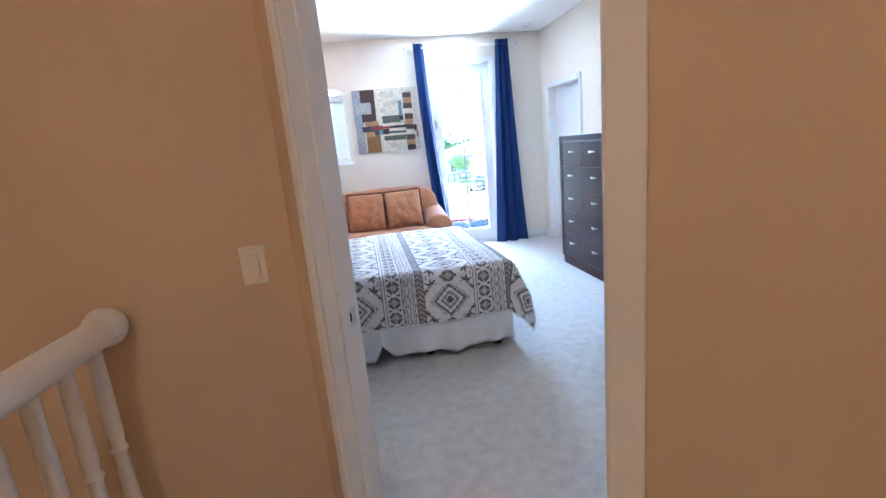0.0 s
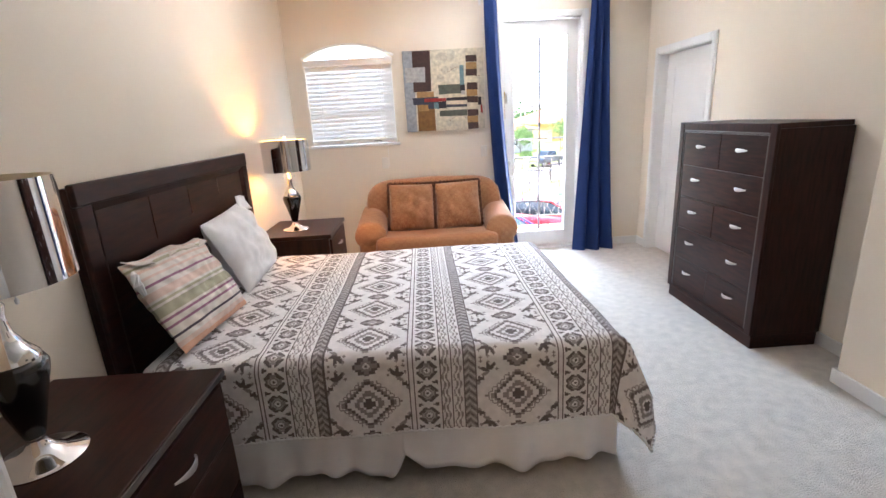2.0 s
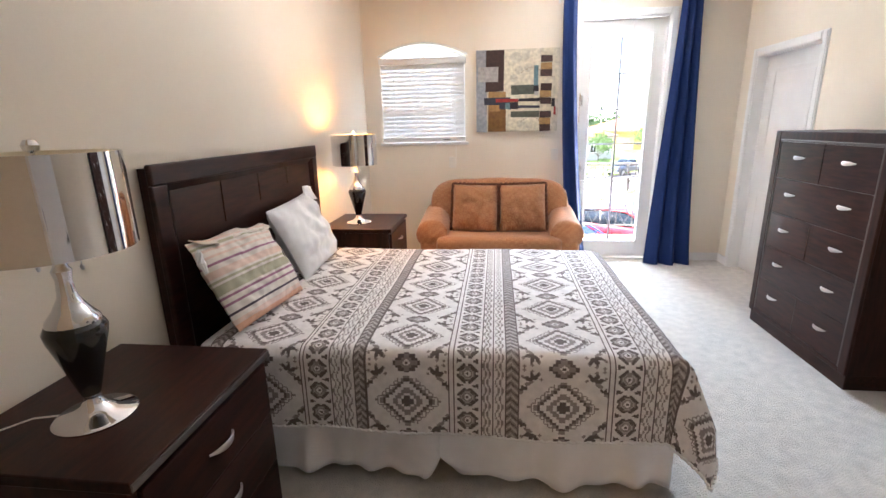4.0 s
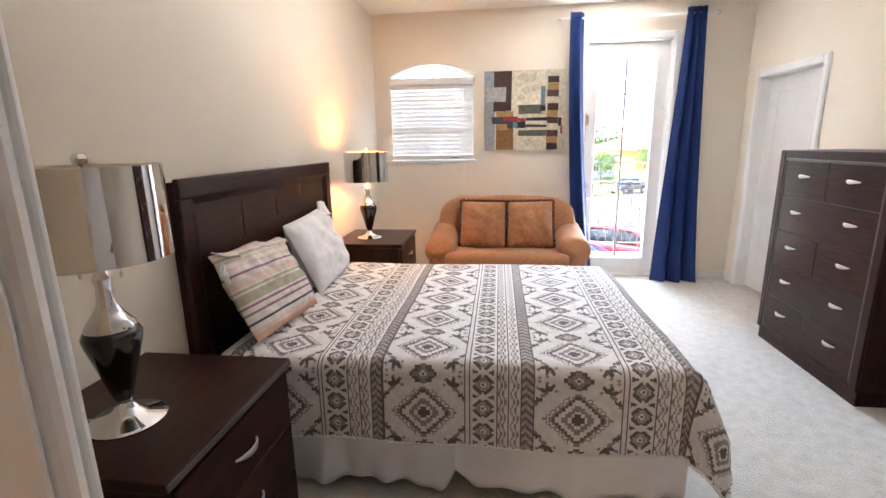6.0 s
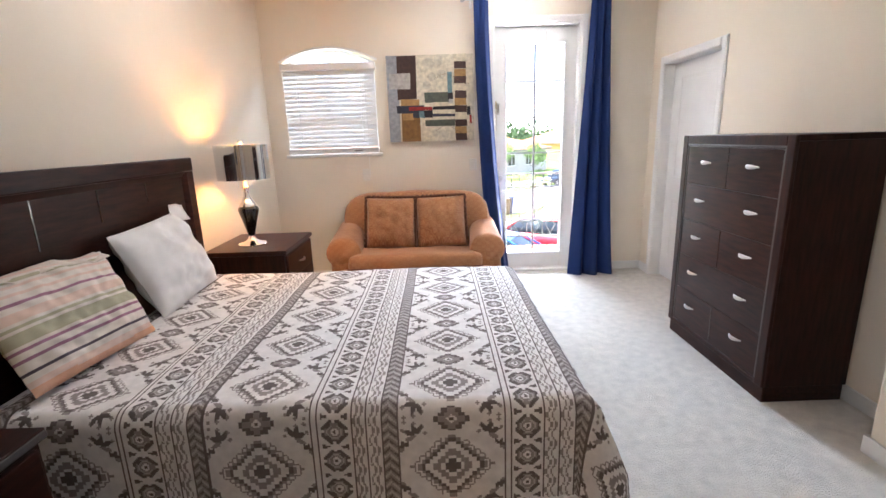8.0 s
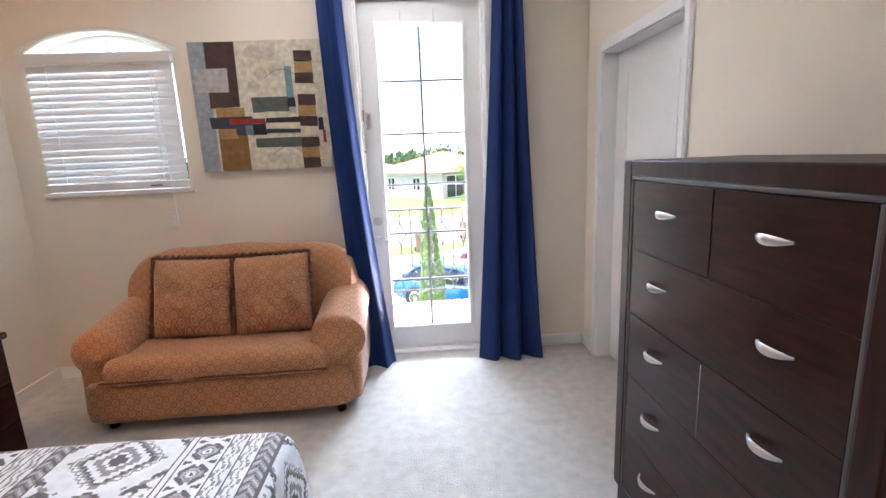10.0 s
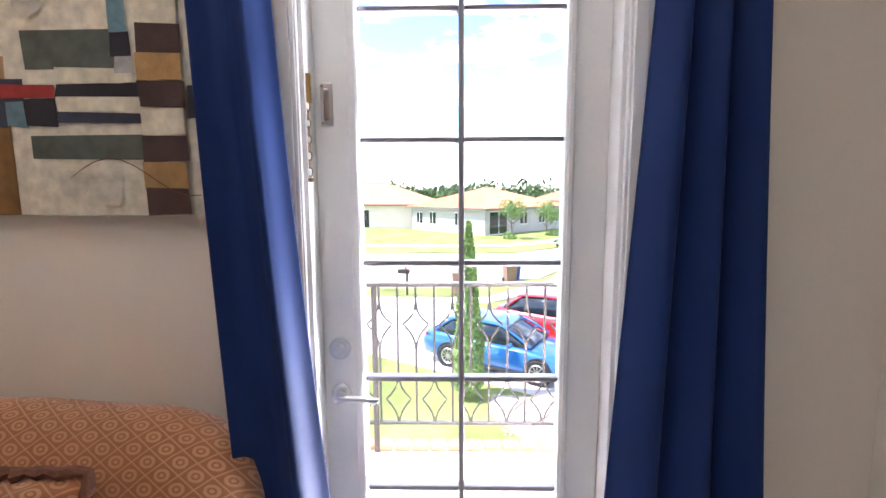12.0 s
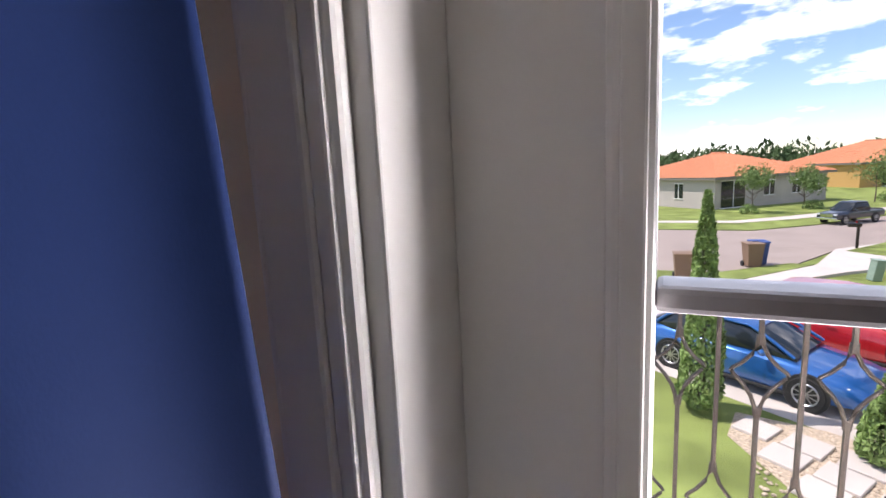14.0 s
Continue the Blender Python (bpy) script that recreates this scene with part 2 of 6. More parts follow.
M_BINBLUE = mat("blue_bin_plastic", (0.02, 0.06, 0.22), 0.5, var=0.1, bump=0.05)
M_BOX = mat("green_utility_paint", (0.22, 0.30, 0.24), 0.6, var=0.1)
M_OCHRE = mat("ochre_stucco", (0.50, 0.30, 0.10), 0.9, var=0.08, bump=0.2)


# ---- mesh helpers ----
def bx(bm, x0, x1, y0, y1, z0, z1, b=0.0, seg=2):
    r = bmesh.ops.create_cube(bm, size=1)
    m = Matrix.Translation(((x0 + x1) / 2, (y0 + y1) / 2, (z0 + z1) / 2)) @ Matrix.Diagonal((x1 - x0, y1 - y0, z1 - z0, 1))
    bmesh.ops.transform(bm, matrix=m, verts=r["verts"])
    if b:
        bmesh.ops.bevel(bm, geom=list({e for v in r["verts"] for e in v.link_edges}), offset=b, segments=seg, affect="EDGES", profile=0.5)
    return bm


def box(*a, **k):
    return bx(bmesh.new(), *a, **k)


def lathe(profile, seg=32, bm=None, at=(0, 0, 0)):
    bm = bm or bmesh.new()
    rings = [[bm.verts.new((at[0] + r * math.cos(2 * math.pi * i / seg), at[1] + r * math.sin(2 * math.pi * i / seg), at[2] + z)) for i in range(seg)] for r, z in profile]
    for a, b in zip(rings, rings[1:]):
        for i in range(seg):
            bm.faces.new((a[i], a[(i + 1) % seg], b[(i + 1) % seg], b[i]))
    for ring, flip in ((rings[0], True), (rings[-1], False)):
        bm.faces.new(ring[::-1] if flip else ring)
    return bm


def tube(pts, r, seg=8, bm=None, close=False):
    bm = bm or bmesh.new()
    pts = [Vector(p) for p in pts]
    rings = []
    up = Vector((0.13, 0.29, 0.95))
    for i, p in enumerate(pts):
        a, b = pts[max(i - 1, 0)], pts[min(i + 1, len(pts) - 1)]
        if close:
            a, b = pts[i - 1], pts[(i + 1) % len(pts)]
        d = (b - a).normalized()
        s = d.cross(up if abs(d.dot(up)) < 0.95 else Vector((1, 0, 0))).normalized()
        t = d.cross(s)
        rr = r[i] if isinstance(r, (list, tuple)) else r
        rings.append([bm.verts.new(p + (s * math.cos(2 * math.pi * k / seg) + t * math.sin(2 * math.pi * k / seg)) * rr) for k in range(seg)])
    pairs = list(zip(rings, rings[1:])) + ([(rings[-1], rings[0])] if close else [])
    for a, b in pairs:
        for k in range(seg):
            bm.faces.new((a[k], a[(k + 1) % seg], b[(k + 1) % seg], b[k]))
    if not close:
        bm.faces.new(rings[0][::-1])
        bm.faces.new(rings[-1])
    return bm


def grid(nu, nv, f, bm=None):
    """A sheet of (nu + 1) x (nv + 1) points from f(i, j)."""
    bm = bm or bmesh.new()
    vs = [[bm.verts.new(f(i, j)) for j in range(nv + 1)] for i in range(nu + 1)]
    for i in range(nu):
        for j in range(nv):
            bm.faces.new((vs[i][j], vs[i + 1][j], vs[i + 1][j + 1], vs[i][j + 1]))
    return bm


def moved(bm, m):
    bmesh.ops.transform(bm, matrix=m, verts=bm.verts)
    return bm


def to_mesh(name, bm, material, smooth=False):
    bmesh.ops.recalc_face_normals(bm, faces=bm.faces)
    me = bpy.data.meshes.new(name)
    bm.to_mesh(me)
    bm.free()
    for m in material if isinstance(material, (list, tuple)) else [material]:
        me.materials.append(m)
    if smooth:
        for p in me.polygons:
            p.use_smooth = True
        me.set_sharp_from_angle(angle=radians(40))
    return me


def part(name, bm, material, parent, label="", smooth=False):
    ob = new(name, to_mesh(name, bm, material, smooth))
    ob.parent = parent
    return tagged(ob, label)


def thing(name, m, label, category, group=""):
    ob = new(name)
    ob.empty_display_size = 0.1
    ob.matrix_world = m if isinstance(m, Matrix) else pose(*m)
    return tagged(ob, label, category, group)


def single(name, bm, material, label, category="", kind="", smooth=False, group=""):
    return tagged(new(name, to_mesh(name, bm, material, smooth)), label, category, group, kind)


def structure(name, bm, material, label="", smooth=False):
    return single(name, bm, material, label, "", "structure", smooth)


# ---- the bedroom's shell ----
W0, W1 = 6.53, 6.73          # the outer wall
XL, XR, XN = -0.83, 2.955, 2.69   # side walls; XN is the near stretch of the right wall
H = 2.80
DX0, DX1, DZ = 1.395, 2.245, 2.465      # the balcony door's opening
WX0, WX1, WZ0, WZ1, WZA = -0.645, 0.245, 1.295, 2.165, 2.285  # the arched window's opening

floor = structure("floor", box(-1.9, 3.3, -1.7, W0, -0.12, 0.0), M_CARPET, "beige cut-pile carpet")
structure("ceiling", box(-1.9, 3.3, -1.7, W1, H, H + 0.12), M_CEIL, "off-white textured ceiling")


def arch(t):
    """The arch over the window, t from 0 to 1."""
    a = (t - 0.5) * 2
    return WX0 + t * (WX1 - WX0), WZ1 + (WZA - WZ1) * (1 - a * a)


bm = bmesh.new()
bx(bm, -1.05, WX0, W0, W1, -0.12, H)
bx(bm, WX1, DX0, W0, W1, -0.12, H)
bx(bm, DX1, 3.2, W0, W1, -0.12, H)
bx(bm, DX0, DX1, W0, W1, DZ, H)
bx(bm, WX0, WX1, W0, W1, -0.12, WZ0)
n_arch = 16
for k in range(n_arch):
    (xa, za), (xb, zb) = arch(k / n_arch), arch((k + 1) / n_arch)
    v = [bm.verts.new((x, y, z)) for y in (W0, W1) for x, z in ((xa, za), (xb, zb), (xb, H), (xa, H))]
    for f in ((0, 1, 2, 3), (7, 6, 5, 4), (0, 4, 5, 1)):
        bm.faces.new([v[i] for i in f])
structure("wall_north", bm, M_WALL, "cream painted wall with a door and an arched window")
structure("wall_west", box(XL - 0.12, XL, 1.67, W0, -0.12, H), M_WALL, "cream painted wall behind the bed")
BY0, BY1, BZ = 5.40, 6.29, 2.025        # the closed white door's opening
bm = bmesh.new()
bx(bm, XR, XR + 0.14, BY1, W0, -0.12, H)
bx(bm, XR, XR + 0.14, 3.55, BY0, -0.12, H)
bx(bm, XR, XR + 0.14, BY0, BY1, BZ, H)
bx(bm, XR + 0.14, XR + 0.2, 3.55, W0, -0.12, H)
structure("wall_east", bm, M_WALL, "cream painted wall")
bm = bmesh.new()
bx(bm, XN, XR + 0.14, 0.5, 3.55, -0.12, H, 0.012)
structure("wall_east_near", bm, M_WALL, "cream painted wall that stands forward")
structure("wall_south", box(1.2, XN, 0.5, 0.62, -0.12, H), M_WALL, "cream painted wall")

# the wall with the bedroom door stands askew: local x runs along it, y into the bedroom
SKEW = pose(0, 0, 0, 0, 0, -45)
N0, N1 = 1.20, 1.32
U0, U1, UZ = -0.905, -0.105, 2.05
bm = bmesh.new()
NM = 1.26
bx(bm, -1.085, U0 - 0.02, N0, NM, -0.12, H)
bx(bm, U1 + 0.02, 0.45, N0, NM, -0.12, H)
bx(bm, U0 - 0.02, U1 + 0.02, N0, NM, UZ + 0.02, H)
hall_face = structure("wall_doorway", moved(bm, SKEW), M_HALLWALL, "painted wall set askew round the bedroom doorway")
bm = bmesh.new()
bx(bm, -1.085, U0 - 0.02, NM, N1, -0.12, H)
bx(bm, U1 + 0.02, 0.45, NM, N1, -0.12, H)
bx(bm, U0 - 0.02, U1 + 0.02, NM, N1, UZ + 0.02, H)
part("room_face", moved(bm, SKEW), M_WALL, hall_face, "cream painted face towards the bedroom")
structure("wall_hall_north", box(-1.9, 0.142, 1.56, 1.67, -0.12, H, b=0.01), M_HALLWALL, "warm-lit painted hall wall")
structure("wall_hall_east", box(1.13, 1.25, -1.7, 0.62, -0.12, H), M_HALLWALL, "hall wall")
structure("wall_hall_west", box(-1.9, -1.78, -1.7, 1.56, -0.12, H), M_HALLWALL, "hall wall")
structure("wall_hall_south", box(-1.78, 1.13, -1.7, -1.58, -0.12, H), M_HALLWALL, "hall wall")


# doorway lining and casing, in the askew wall's frame
lining = structure("trim_doorway", moved(box(U0 - 0.02, U0, N0 - 0.002, N1 + 0.004, 0, UZ, b=0.002), SKEW), M_WHITE, "white painted door lining")
for nm, b in (("jamb", box(U1, U1 + 0.02, N0 - 0.002, N1 + 0.004, 0, UZ, b=0.002)), ("head", box(U0 - 0.02, U1 + 0.02, N0 - 0.002, N1 + 0.004, UZ, UZ + 0.02, b=0.002)),
              ("stop", box(U0, U0 + 0.011, N0 + 0.045, N0 + 0.08, 0, UZ, b=0.002)), ("stop", box(U1 - 0.011, U1, N0 + 0.045, N0 + 0.08, 0, UZ, b=0.002))):
    part(nm, moved(b, SKEW), M_WHITE, lining)
for side, face, sign in (("hall", N0, -1), ("room", N1, 1)):
    for a0, a1, z0, z1 in ((U0 - 0.062, U0 - 0.006, 0, UZ + 0.006), (U1 + 0.006, U1 + 0.075, 0, UZ + 0.006), (U0 - 0.075, U1 + 0.075, UZ + 0.006, UZ + 0.075)):
        if side == "hall" and a1 < U1:
            a0 = max(a0, U0 - 0.036)
        y0, y1 = sorted((face, face + sign * 0.016))
        b = box(a0, a1, y0, y1, z0, z1, b=0.006)
        if side == "room":
            bx(b, a0 + 0.012, a1 - 0.022, min(y0, face + sign * 0.021), max(y1, face + sign * 0.021), z0, z1 - 0.012, 0.003)
        part("casing", moved(b, SKEW), M_WHITE, lining)
strike = thing("strike_plate", SKEW @ pose(U0, N1 - 0.035, 0.915), "satin nickel strike plate in the door lining", "strike plate")
b = box(0, 0.003, -0.016, 0.028, -0.03, 0.03, b=0.001)
part("plate", b, M_NICKEL, strike)
part("latch_hole", box(0.003, 0.0042, -0.008, 0.008, -0.014, 0.014), M_RUBBER, strike)


def panel_door(m, w, h, thick, panels, label, name):
    """A moulded panel door: local x along its width from the hinge, y through it, z up. panels: (x0, x1, z0, z1)."""
    d = thing(name, m, label, "door")
    d["kind"] = "structure"
    part("leaf", box(0, w, 0, thick, 0.008, h, b=0.002), M_WHITE, d)
    for x0, x1, z0, z1 in panels:
        for y, s in ((0, -1), (thick, 1)):
            bm = bmesh.new()
            e = 0.022
            for a in ((x0, x1, z0, z0 + e), (x0, x1, z1 - e, z1), (x0, x0 + e, z0 + e, z1 - e), (x1 - e, x1, z0 + e, z1 - e)):
                y0, y1 = sorted((y, y + s * 0.0035))
                bx(bm, a[0], a[1], y0, y1, a[2], a[3], 0.0016)
            part("panel_moulding", bm, M_WHITE, d)
            y0, y1 = sorted((y, y + s * 0.0025))
            part("panel", box(x0 + 0.05, x1 - 0.05, y0, y1, z0 + 0.05, z1 - 0.05, b=0.001), M_WHITE, d)
    return d


def lever(parent, x, y, z, side, point, mtl, name="lever_handle"):
    """A rose with a lever; side is the way out of the door along y, point the lever's way along x."""
    bm = lathe([(0.03, 0), (0.03, 0.006), (0.024, 0.012), (0.011, 0.014), (0.011, 0.048), (0.013, 0.052), (0.0, 0.056)], 20)
    moved(bm, pose(x, y, z, -90 * side, 0, 0))
    yy = y + side * 0.045
    tube([(x, yy, z), (x + point * 0.03, yy + side * 0.004, z + 0.004), (x + point * 0.075, yy + side * 0.002, z), (x + point * 0.105, yy - side * 0.003, z - 0.008), (x + point * 0.116, yy - side * 0.006, z - 0.004)], [0.011, 0.010, 0.0085, 0.009, 0.006], 10, bm)
    return part(name, bm, mtl, parent, smooth=True)


PANELS = ((0.11, 0.35, 1.12, 1.90), (0.43, 0.67, 1.12, 1.90), (0.11, 0.35, 0.25, 0.93), (0.43, 0.67, 0.25, 0.93))
leaf_pose = SKEW @ pose(U1 - 0.002, N1 + 0.012, 0, 0, 0, 90)
bedroom_door = panel_door(leaf_pose, 0.785, 2.03, 0.035, PANELS, "white panelled bedroom door standing open", "door_1")
lever(bedroom_door, 0.725, 0.035, 0.92, 1, -1, M_BRONZE)
lever(bedroom_door, 0.725, 0.0, 0.92, -1, -1, M_BRONZE)
for z in (0.25, 1.045, 1.80):
    h = part("hinge", bx(box(-0.0035, -0.0005, 0.001, 0.034, z - 0.05, z + 0.05, b=0.001), -0.03, -0.0036, 0.0005, 0.003, z - 0.05, z + 0.05), M_BRONZE, bedroom_door, "dark bronze hinge")
    part("pin", lathe([(0.0055, -0.052), (0.0055, 0.052)], 10, at=(-0.004, -0.004, z)), M_BRONZE, h)

bath_door = panel_door(pose(XR + 0.128, BY0 + 0.008, 0, 0, 0, 90), BY1 - BY0 - 0.016, 2.015, 0.035,
                       ((0.13, 0.745, 0.98, 1.90), (0.13, 0.745, 0.22, 0.80)), "white panelled door standing closed", "door_2")
bt = structure("trim_door", box(XR - 0.001, XR + 0.135, BY1 - 0.008, BY1 + 0.0, 0, BZ, b=0.002), M_WHITE, "white painted door casing")
part("jamb", box(XR - 0.001, XR + 0.135, BY0, BY0 + 0.008, 0, BZ, b=0.002), M_WHITE, bt)
part("head", box(XR - 0.001, XR + 0.135, BY0 + 0.008, BY1 - 0.008, BZ - 0.008, BZ, b=0.002), M_WHITE, bt)
for y0, y1, z0, z1 in ((BY0 - 0.062, BY0 + 0.002, 0, BZ + 0.062), (BY1 - 0.002, BY1 + 0.062, 0, BZ + 0.062), (BY0 + 0.002, BY1 - 0.002, BZ - 0.002, BZ + 0.062)):
    part("casing", bx(box(XR - 0.014, XR, y0, y1, z0, z1, b=0.004), XR - 0.019, XR, y0 + 0.012, y1 - 0.016, z0, z1 - 0.01, 0.003), M_WHITE, bt)

base = structure("baseboard", box(XL, WX1 - 0.1, W0 - 0.014, W0, 0, 0.085, b=0.004), M_WHITE, "white painted baseboard")
for a in ((WX1 - 0.1, DX0 - 0.06, W0 - 0.014, W0), (DX1 + 0.06, XR, W0 - 0.014, W0), (XL, XL + 0.014, 1.67, W0 - 0.014), (XR - 0.014, XR, BY1 + 0.062, W0 - 0.014), (XR - 0.014, XR, 3.55, BY0 - 0.062),
          (XN, XR - 0.014, 3.55, 3.564), (XN - 0.014, XN, 0.62, 3.564), (1.25, XN - 0.014, 0.62, 0.634)):
    part("board", box(*a, 0, 0.085, b=0.004), M_WHITE, base)

# ---- the balcony door ----
bd = thing("door_3", (0, 0, 0), "white glazed balcony door with divided lights", "door")
bd["kind"] = "structure"
Y0, Y1 = 6.612, 6.655
GX0, GX1, GZ0, GZ1 = 1.535, 2.105, 0.195, 2.29
bm = bmesh.new()
bx(bm, DX0 + 0.02, GX0, Y0, Y1, 0.03, DZ - 0.02, 0.002)
bx(bm, GX1, DX1 - 0.02, Y0, Y1, 0.03, DZ - 0.02, 0.002)
bx(bm, GX0, GX1, Y0, Y1, 0.03, GZ0, 0.002)
bx(bm, GX0, GX1, Y0, Y1, GZ1, DZ - 0.02, 0.002)
part("leaf", bm, M_WHITE, bd)
bm = bmesh.new()
e = 0.026
for x0, x1, z0, z1 in ((GX0 - e, GX0, GZ0 - e, GZ1 + e), (GX1, GX1 + e, GZ0 - e, GZ1 + e), (GX0, GX1, GZ0 - e, GZ0), (GX0, GX1, GZ1, GZ1 + e)):
    bx(bm, x0, x1, Y0 - 0.009, Y0, z0, z1, 0.004)
    bx(bm, x0 + 0.008, x1 - 0.004, Y0 - 0.013, Y0 - 0.008, z0 + 0.006, z1 - 0.004, 0.002)
part("glazing_frame", bm, M_WHITE, bd)
pane_h = (GZ1 - GZ0) / 6
xm = (GX0 + GX1) / 2
for i in range(6):
    for x0, x1 in ((GX0, xm), (xm, GX1)):
        p = part("pane", box(x0, x1, 6.640, 6.644, GZ0 + i * pane_h, GZ0 + (i + 1) * pane_h), M_GLASS, bd)
        p.visible_shadow = False
mid_bar = box(xm - 0.008, xm + 0.008, 6.620, 6.654, GZ0, GZ1, b=0.004)
part("glazing_bar", mid_bar, M_BAR, bd)
for i in range(1, 6):
    z = GZ0 + i * pane_h
    for x0, x1 in ((GX0, xm - 0.008), (xm + 0.008, GX1)):
        part("glazing_bar", box(x0, x1, 6.6205, 6.6535, z - 0.008, z + 0.008, b=0.004), M_BAR, bd)
bm = lathe([(0.032, 0), (0.032, 0.010), (0.027, 0.016), (0.0, 0.017)], 28)
db = part("deadbolt", moved(bm, pose(1.464, Y0, 0.993, 90)), M_NICKEL, bd, "satin nickel deadbolt", True)
part("thumb_turn", moved(box(-0.005, 0.005, -0.03, -0.014, -0.019, 0.019, b=0.003), pose(1.464, Y0, 0.993, 0, 35, 0)), M_NICKEL, db)
lever(bd, 1.464, Y0, 0.855, -1, 1, M_NICKEL)
# flush bolt high on the leaf, and its chain on the frame
fb = part("flush_bolt", box(1.449 - 0.017, 1.449 + 0.017, Y0 - 0.006, Y0, 1.63, 1.745, b=0.003), M_NICKEL, bd, "small metal surface bolt")
part("slot", box(1.449 - 0.007, 1.449 + 0.007, Y0 - 0.009, Y0 - 0.006, 1.645, 1.73, b=0.002), M_CHROME, fb)
for z in (1.737, 1.638):
    part("screw", moved(lathe([(0.004, 0), (0.003, 0.002)], 10), pose(1.449 - 0.011, Y0 - 0.006, z, 90)), M_BRASS, fb)
# hooks over the glass where a shade once hung
for x in (1.70, 1.92):
    part("hook", tube([(x, Y0 - 0.002, GZ1 + 0.10), (x, Y0 - 0.02, GZ1 + 0.095), (x, Y0 - 0.022, GZ1 + 0.03), (x, Y0 - 0.012, GZ1 + 0.018)], 0.004, 6), M_NICKEL, bd)

dt = structure("trim_balcony_door", box(DX0, DX0 + 0.02, W0, W1, 0.0, DZ, b=0.002), M_WHITE, "white painted door lining and casing")
part("jamb", box(DX1 - 0.02, DX1, W0, W1, 0.0, DZ, b=0.002), M_WHITE, dt)
part("head", box(DX0 + 0.02, DX1 - 0.02, W0, W1, DZ - 0.02, DZ, b=0.002), M_WHITE, dt)
part("sill", bx(box(DX0 + 0.02, DX1 - 0.02, W0 - 0.005, W1 + 0.03, -0.02, 0.022, b=0.004), DX0 + 0.03, DX1 - 0.03, 6.60, 6.66, 0.022, 0.03), M_WHITE, dt)
for x0, x1, z0, z1 in ((DX0 - 0.055, DX0 + 0.008, 0, DZ + 0.055), (DX1 - 0.008, DX1 + 0.055, 0, DZ + 0.055), (DX0 + 0.008, DX1 - 0.008, DZ - 0.008, DZ + 0.055)):
    part("casing", bx(bx(box(x0, x1, W0 - 0.013, W0, z0, z1, b=0.004), x0 + 0.010, x1 - 0.018, W0 - 0.019, W0, z0, z1 - 0.01, 0.003), x0 + 0.045, x1 - 0.006, W0 - 0.016, W0, z0, z1 - 0.006, 0.002), M_WHITE, dt)
chain = thing("door_chain", (1.418, 6.545, 1.70), "brass security chain hanging on the door lining", "door chain")
part("mount", box(-0.008, 0.008, -0.006, 0.004, -0.02, 0.055, b=0.002), M_BRASS, chain)
for i in range(9):
    a = [(0.006 * math.cos(t), 0, -0.03 - i * 0.021 + 0.0135 * math.sin(t)) for t in [k * math.pi / 5 for k in range(10)]]
    part("link", moved(tube(a, 0.0016, 5, close=True), pose(0, -0.006, 0) @ (pose(0, 0, 0, 0, 0, 90) if i % 2 else Matrix())), M_BRASS, chain)
part("end_stud", moved(lathe([(0.0, -0.007), (0.009, -0.004), (0.009, 0.004), (0.0, 0.007)], 12), pose(0, -0.006, -0.03 - 9 * 0.021)), M_BRASS, chain, smooth=True)

# ---- the arched window and its blind ----
wd = thing("window_1", (0, 0, 0), "white arched window with a closed blind", "window")
wd["kind"] = "structure"
bm = bmesh.new()
bx(bm, WX0, WX0 + 0.04, 6.63, 6.69, WZ0, WZ1, 0.003)
bx(bm, WX1 - 0.04, WX1, 6.63, 6.69, WZ0, WZ1, 0.003)
bx(bm, WX0 + 0.04, WX1 - 0.04, 6.63, 6.69, WZ0, WZ0 + 0.04, 0.003)
bx(bm, WX0 + 0.04, WX1 - 0.04, 6.64, 6.68, 1.70, 1.735, 0.003)
bx(bm, -0.215, -0.185, 6.64, 6.68, WZ0 + 0.04, WZA - 0.02, 0.003)
tube([(arch(t / 16)[0], 6.66, arch(t / 16)[1] - 0.015) for t in range(17)], 0.024, 8, bm)
part("window_frame", bm, M_WHITE, wd)
bm = bmesh.new()
ring = [bm.verts.new((x, 6.66, z)) for x, z in [(WX0, WZ0), (WX1, WZ0)] + [arch(1 - t / 16) for t in range(17)]]
bm.faces.new(ring)
pn = part("pane", bm, M_GLASS, wd)
pn.visible_shadow = False
part("window_sill", box(WX0 - 0.035, WX1 + 0.035, W0 - 0.022, W0 + 0.1, WZ0 - 0.028, WZ0 + 0.002, b=0.005), M_WHITE, wd)
part("arch_trim", tube([(arch(t / 20)[0] + (t / 20 - 0.5) * 0.05, W0 - 0.004, arch(t / 20)[1] + 0.006) for t in range(21)], 0.013, 8), M_WHITE, wd)

bl = thing("window_blind", (0, 0, 0), "closed white slatted blind in the arched window", "blind")
part("head_rail", box(WX0 - 0.01, WX1 + 0.01, W0 - 0.045, W0 + 0.02, 2.085, 2.15, b=0.006), M_BLIND, bl)
slat = to_mesh("slat", moved(box(WX0 + 0.004, WX1 - 0.004, -0.0018, 0.0018, -0.0255, 0.0255, b=0.0016, seg=1), pose(0, 0, 0, -19)), M_BLIND)
for i in range(17):
    s = new("slat", slat)
    s.parent, s.location = bl, (0, W0 - 0.012, 2.06 - i * 0.0425)
part("bottom_rail", box(WX0 - 0.004, WX1 + 0.004, W0 - 0.032, W0 + 0.006, 1.300, 1.352, b=0.006), M_BLIND, bl)
part("brand_tag", box(WX1 - 0.24, WX1 - 0.16, W0 - 0.0335, W0 - 0.032, 1.318, 1.326), M_BRONZE, bl, "small dark tag")
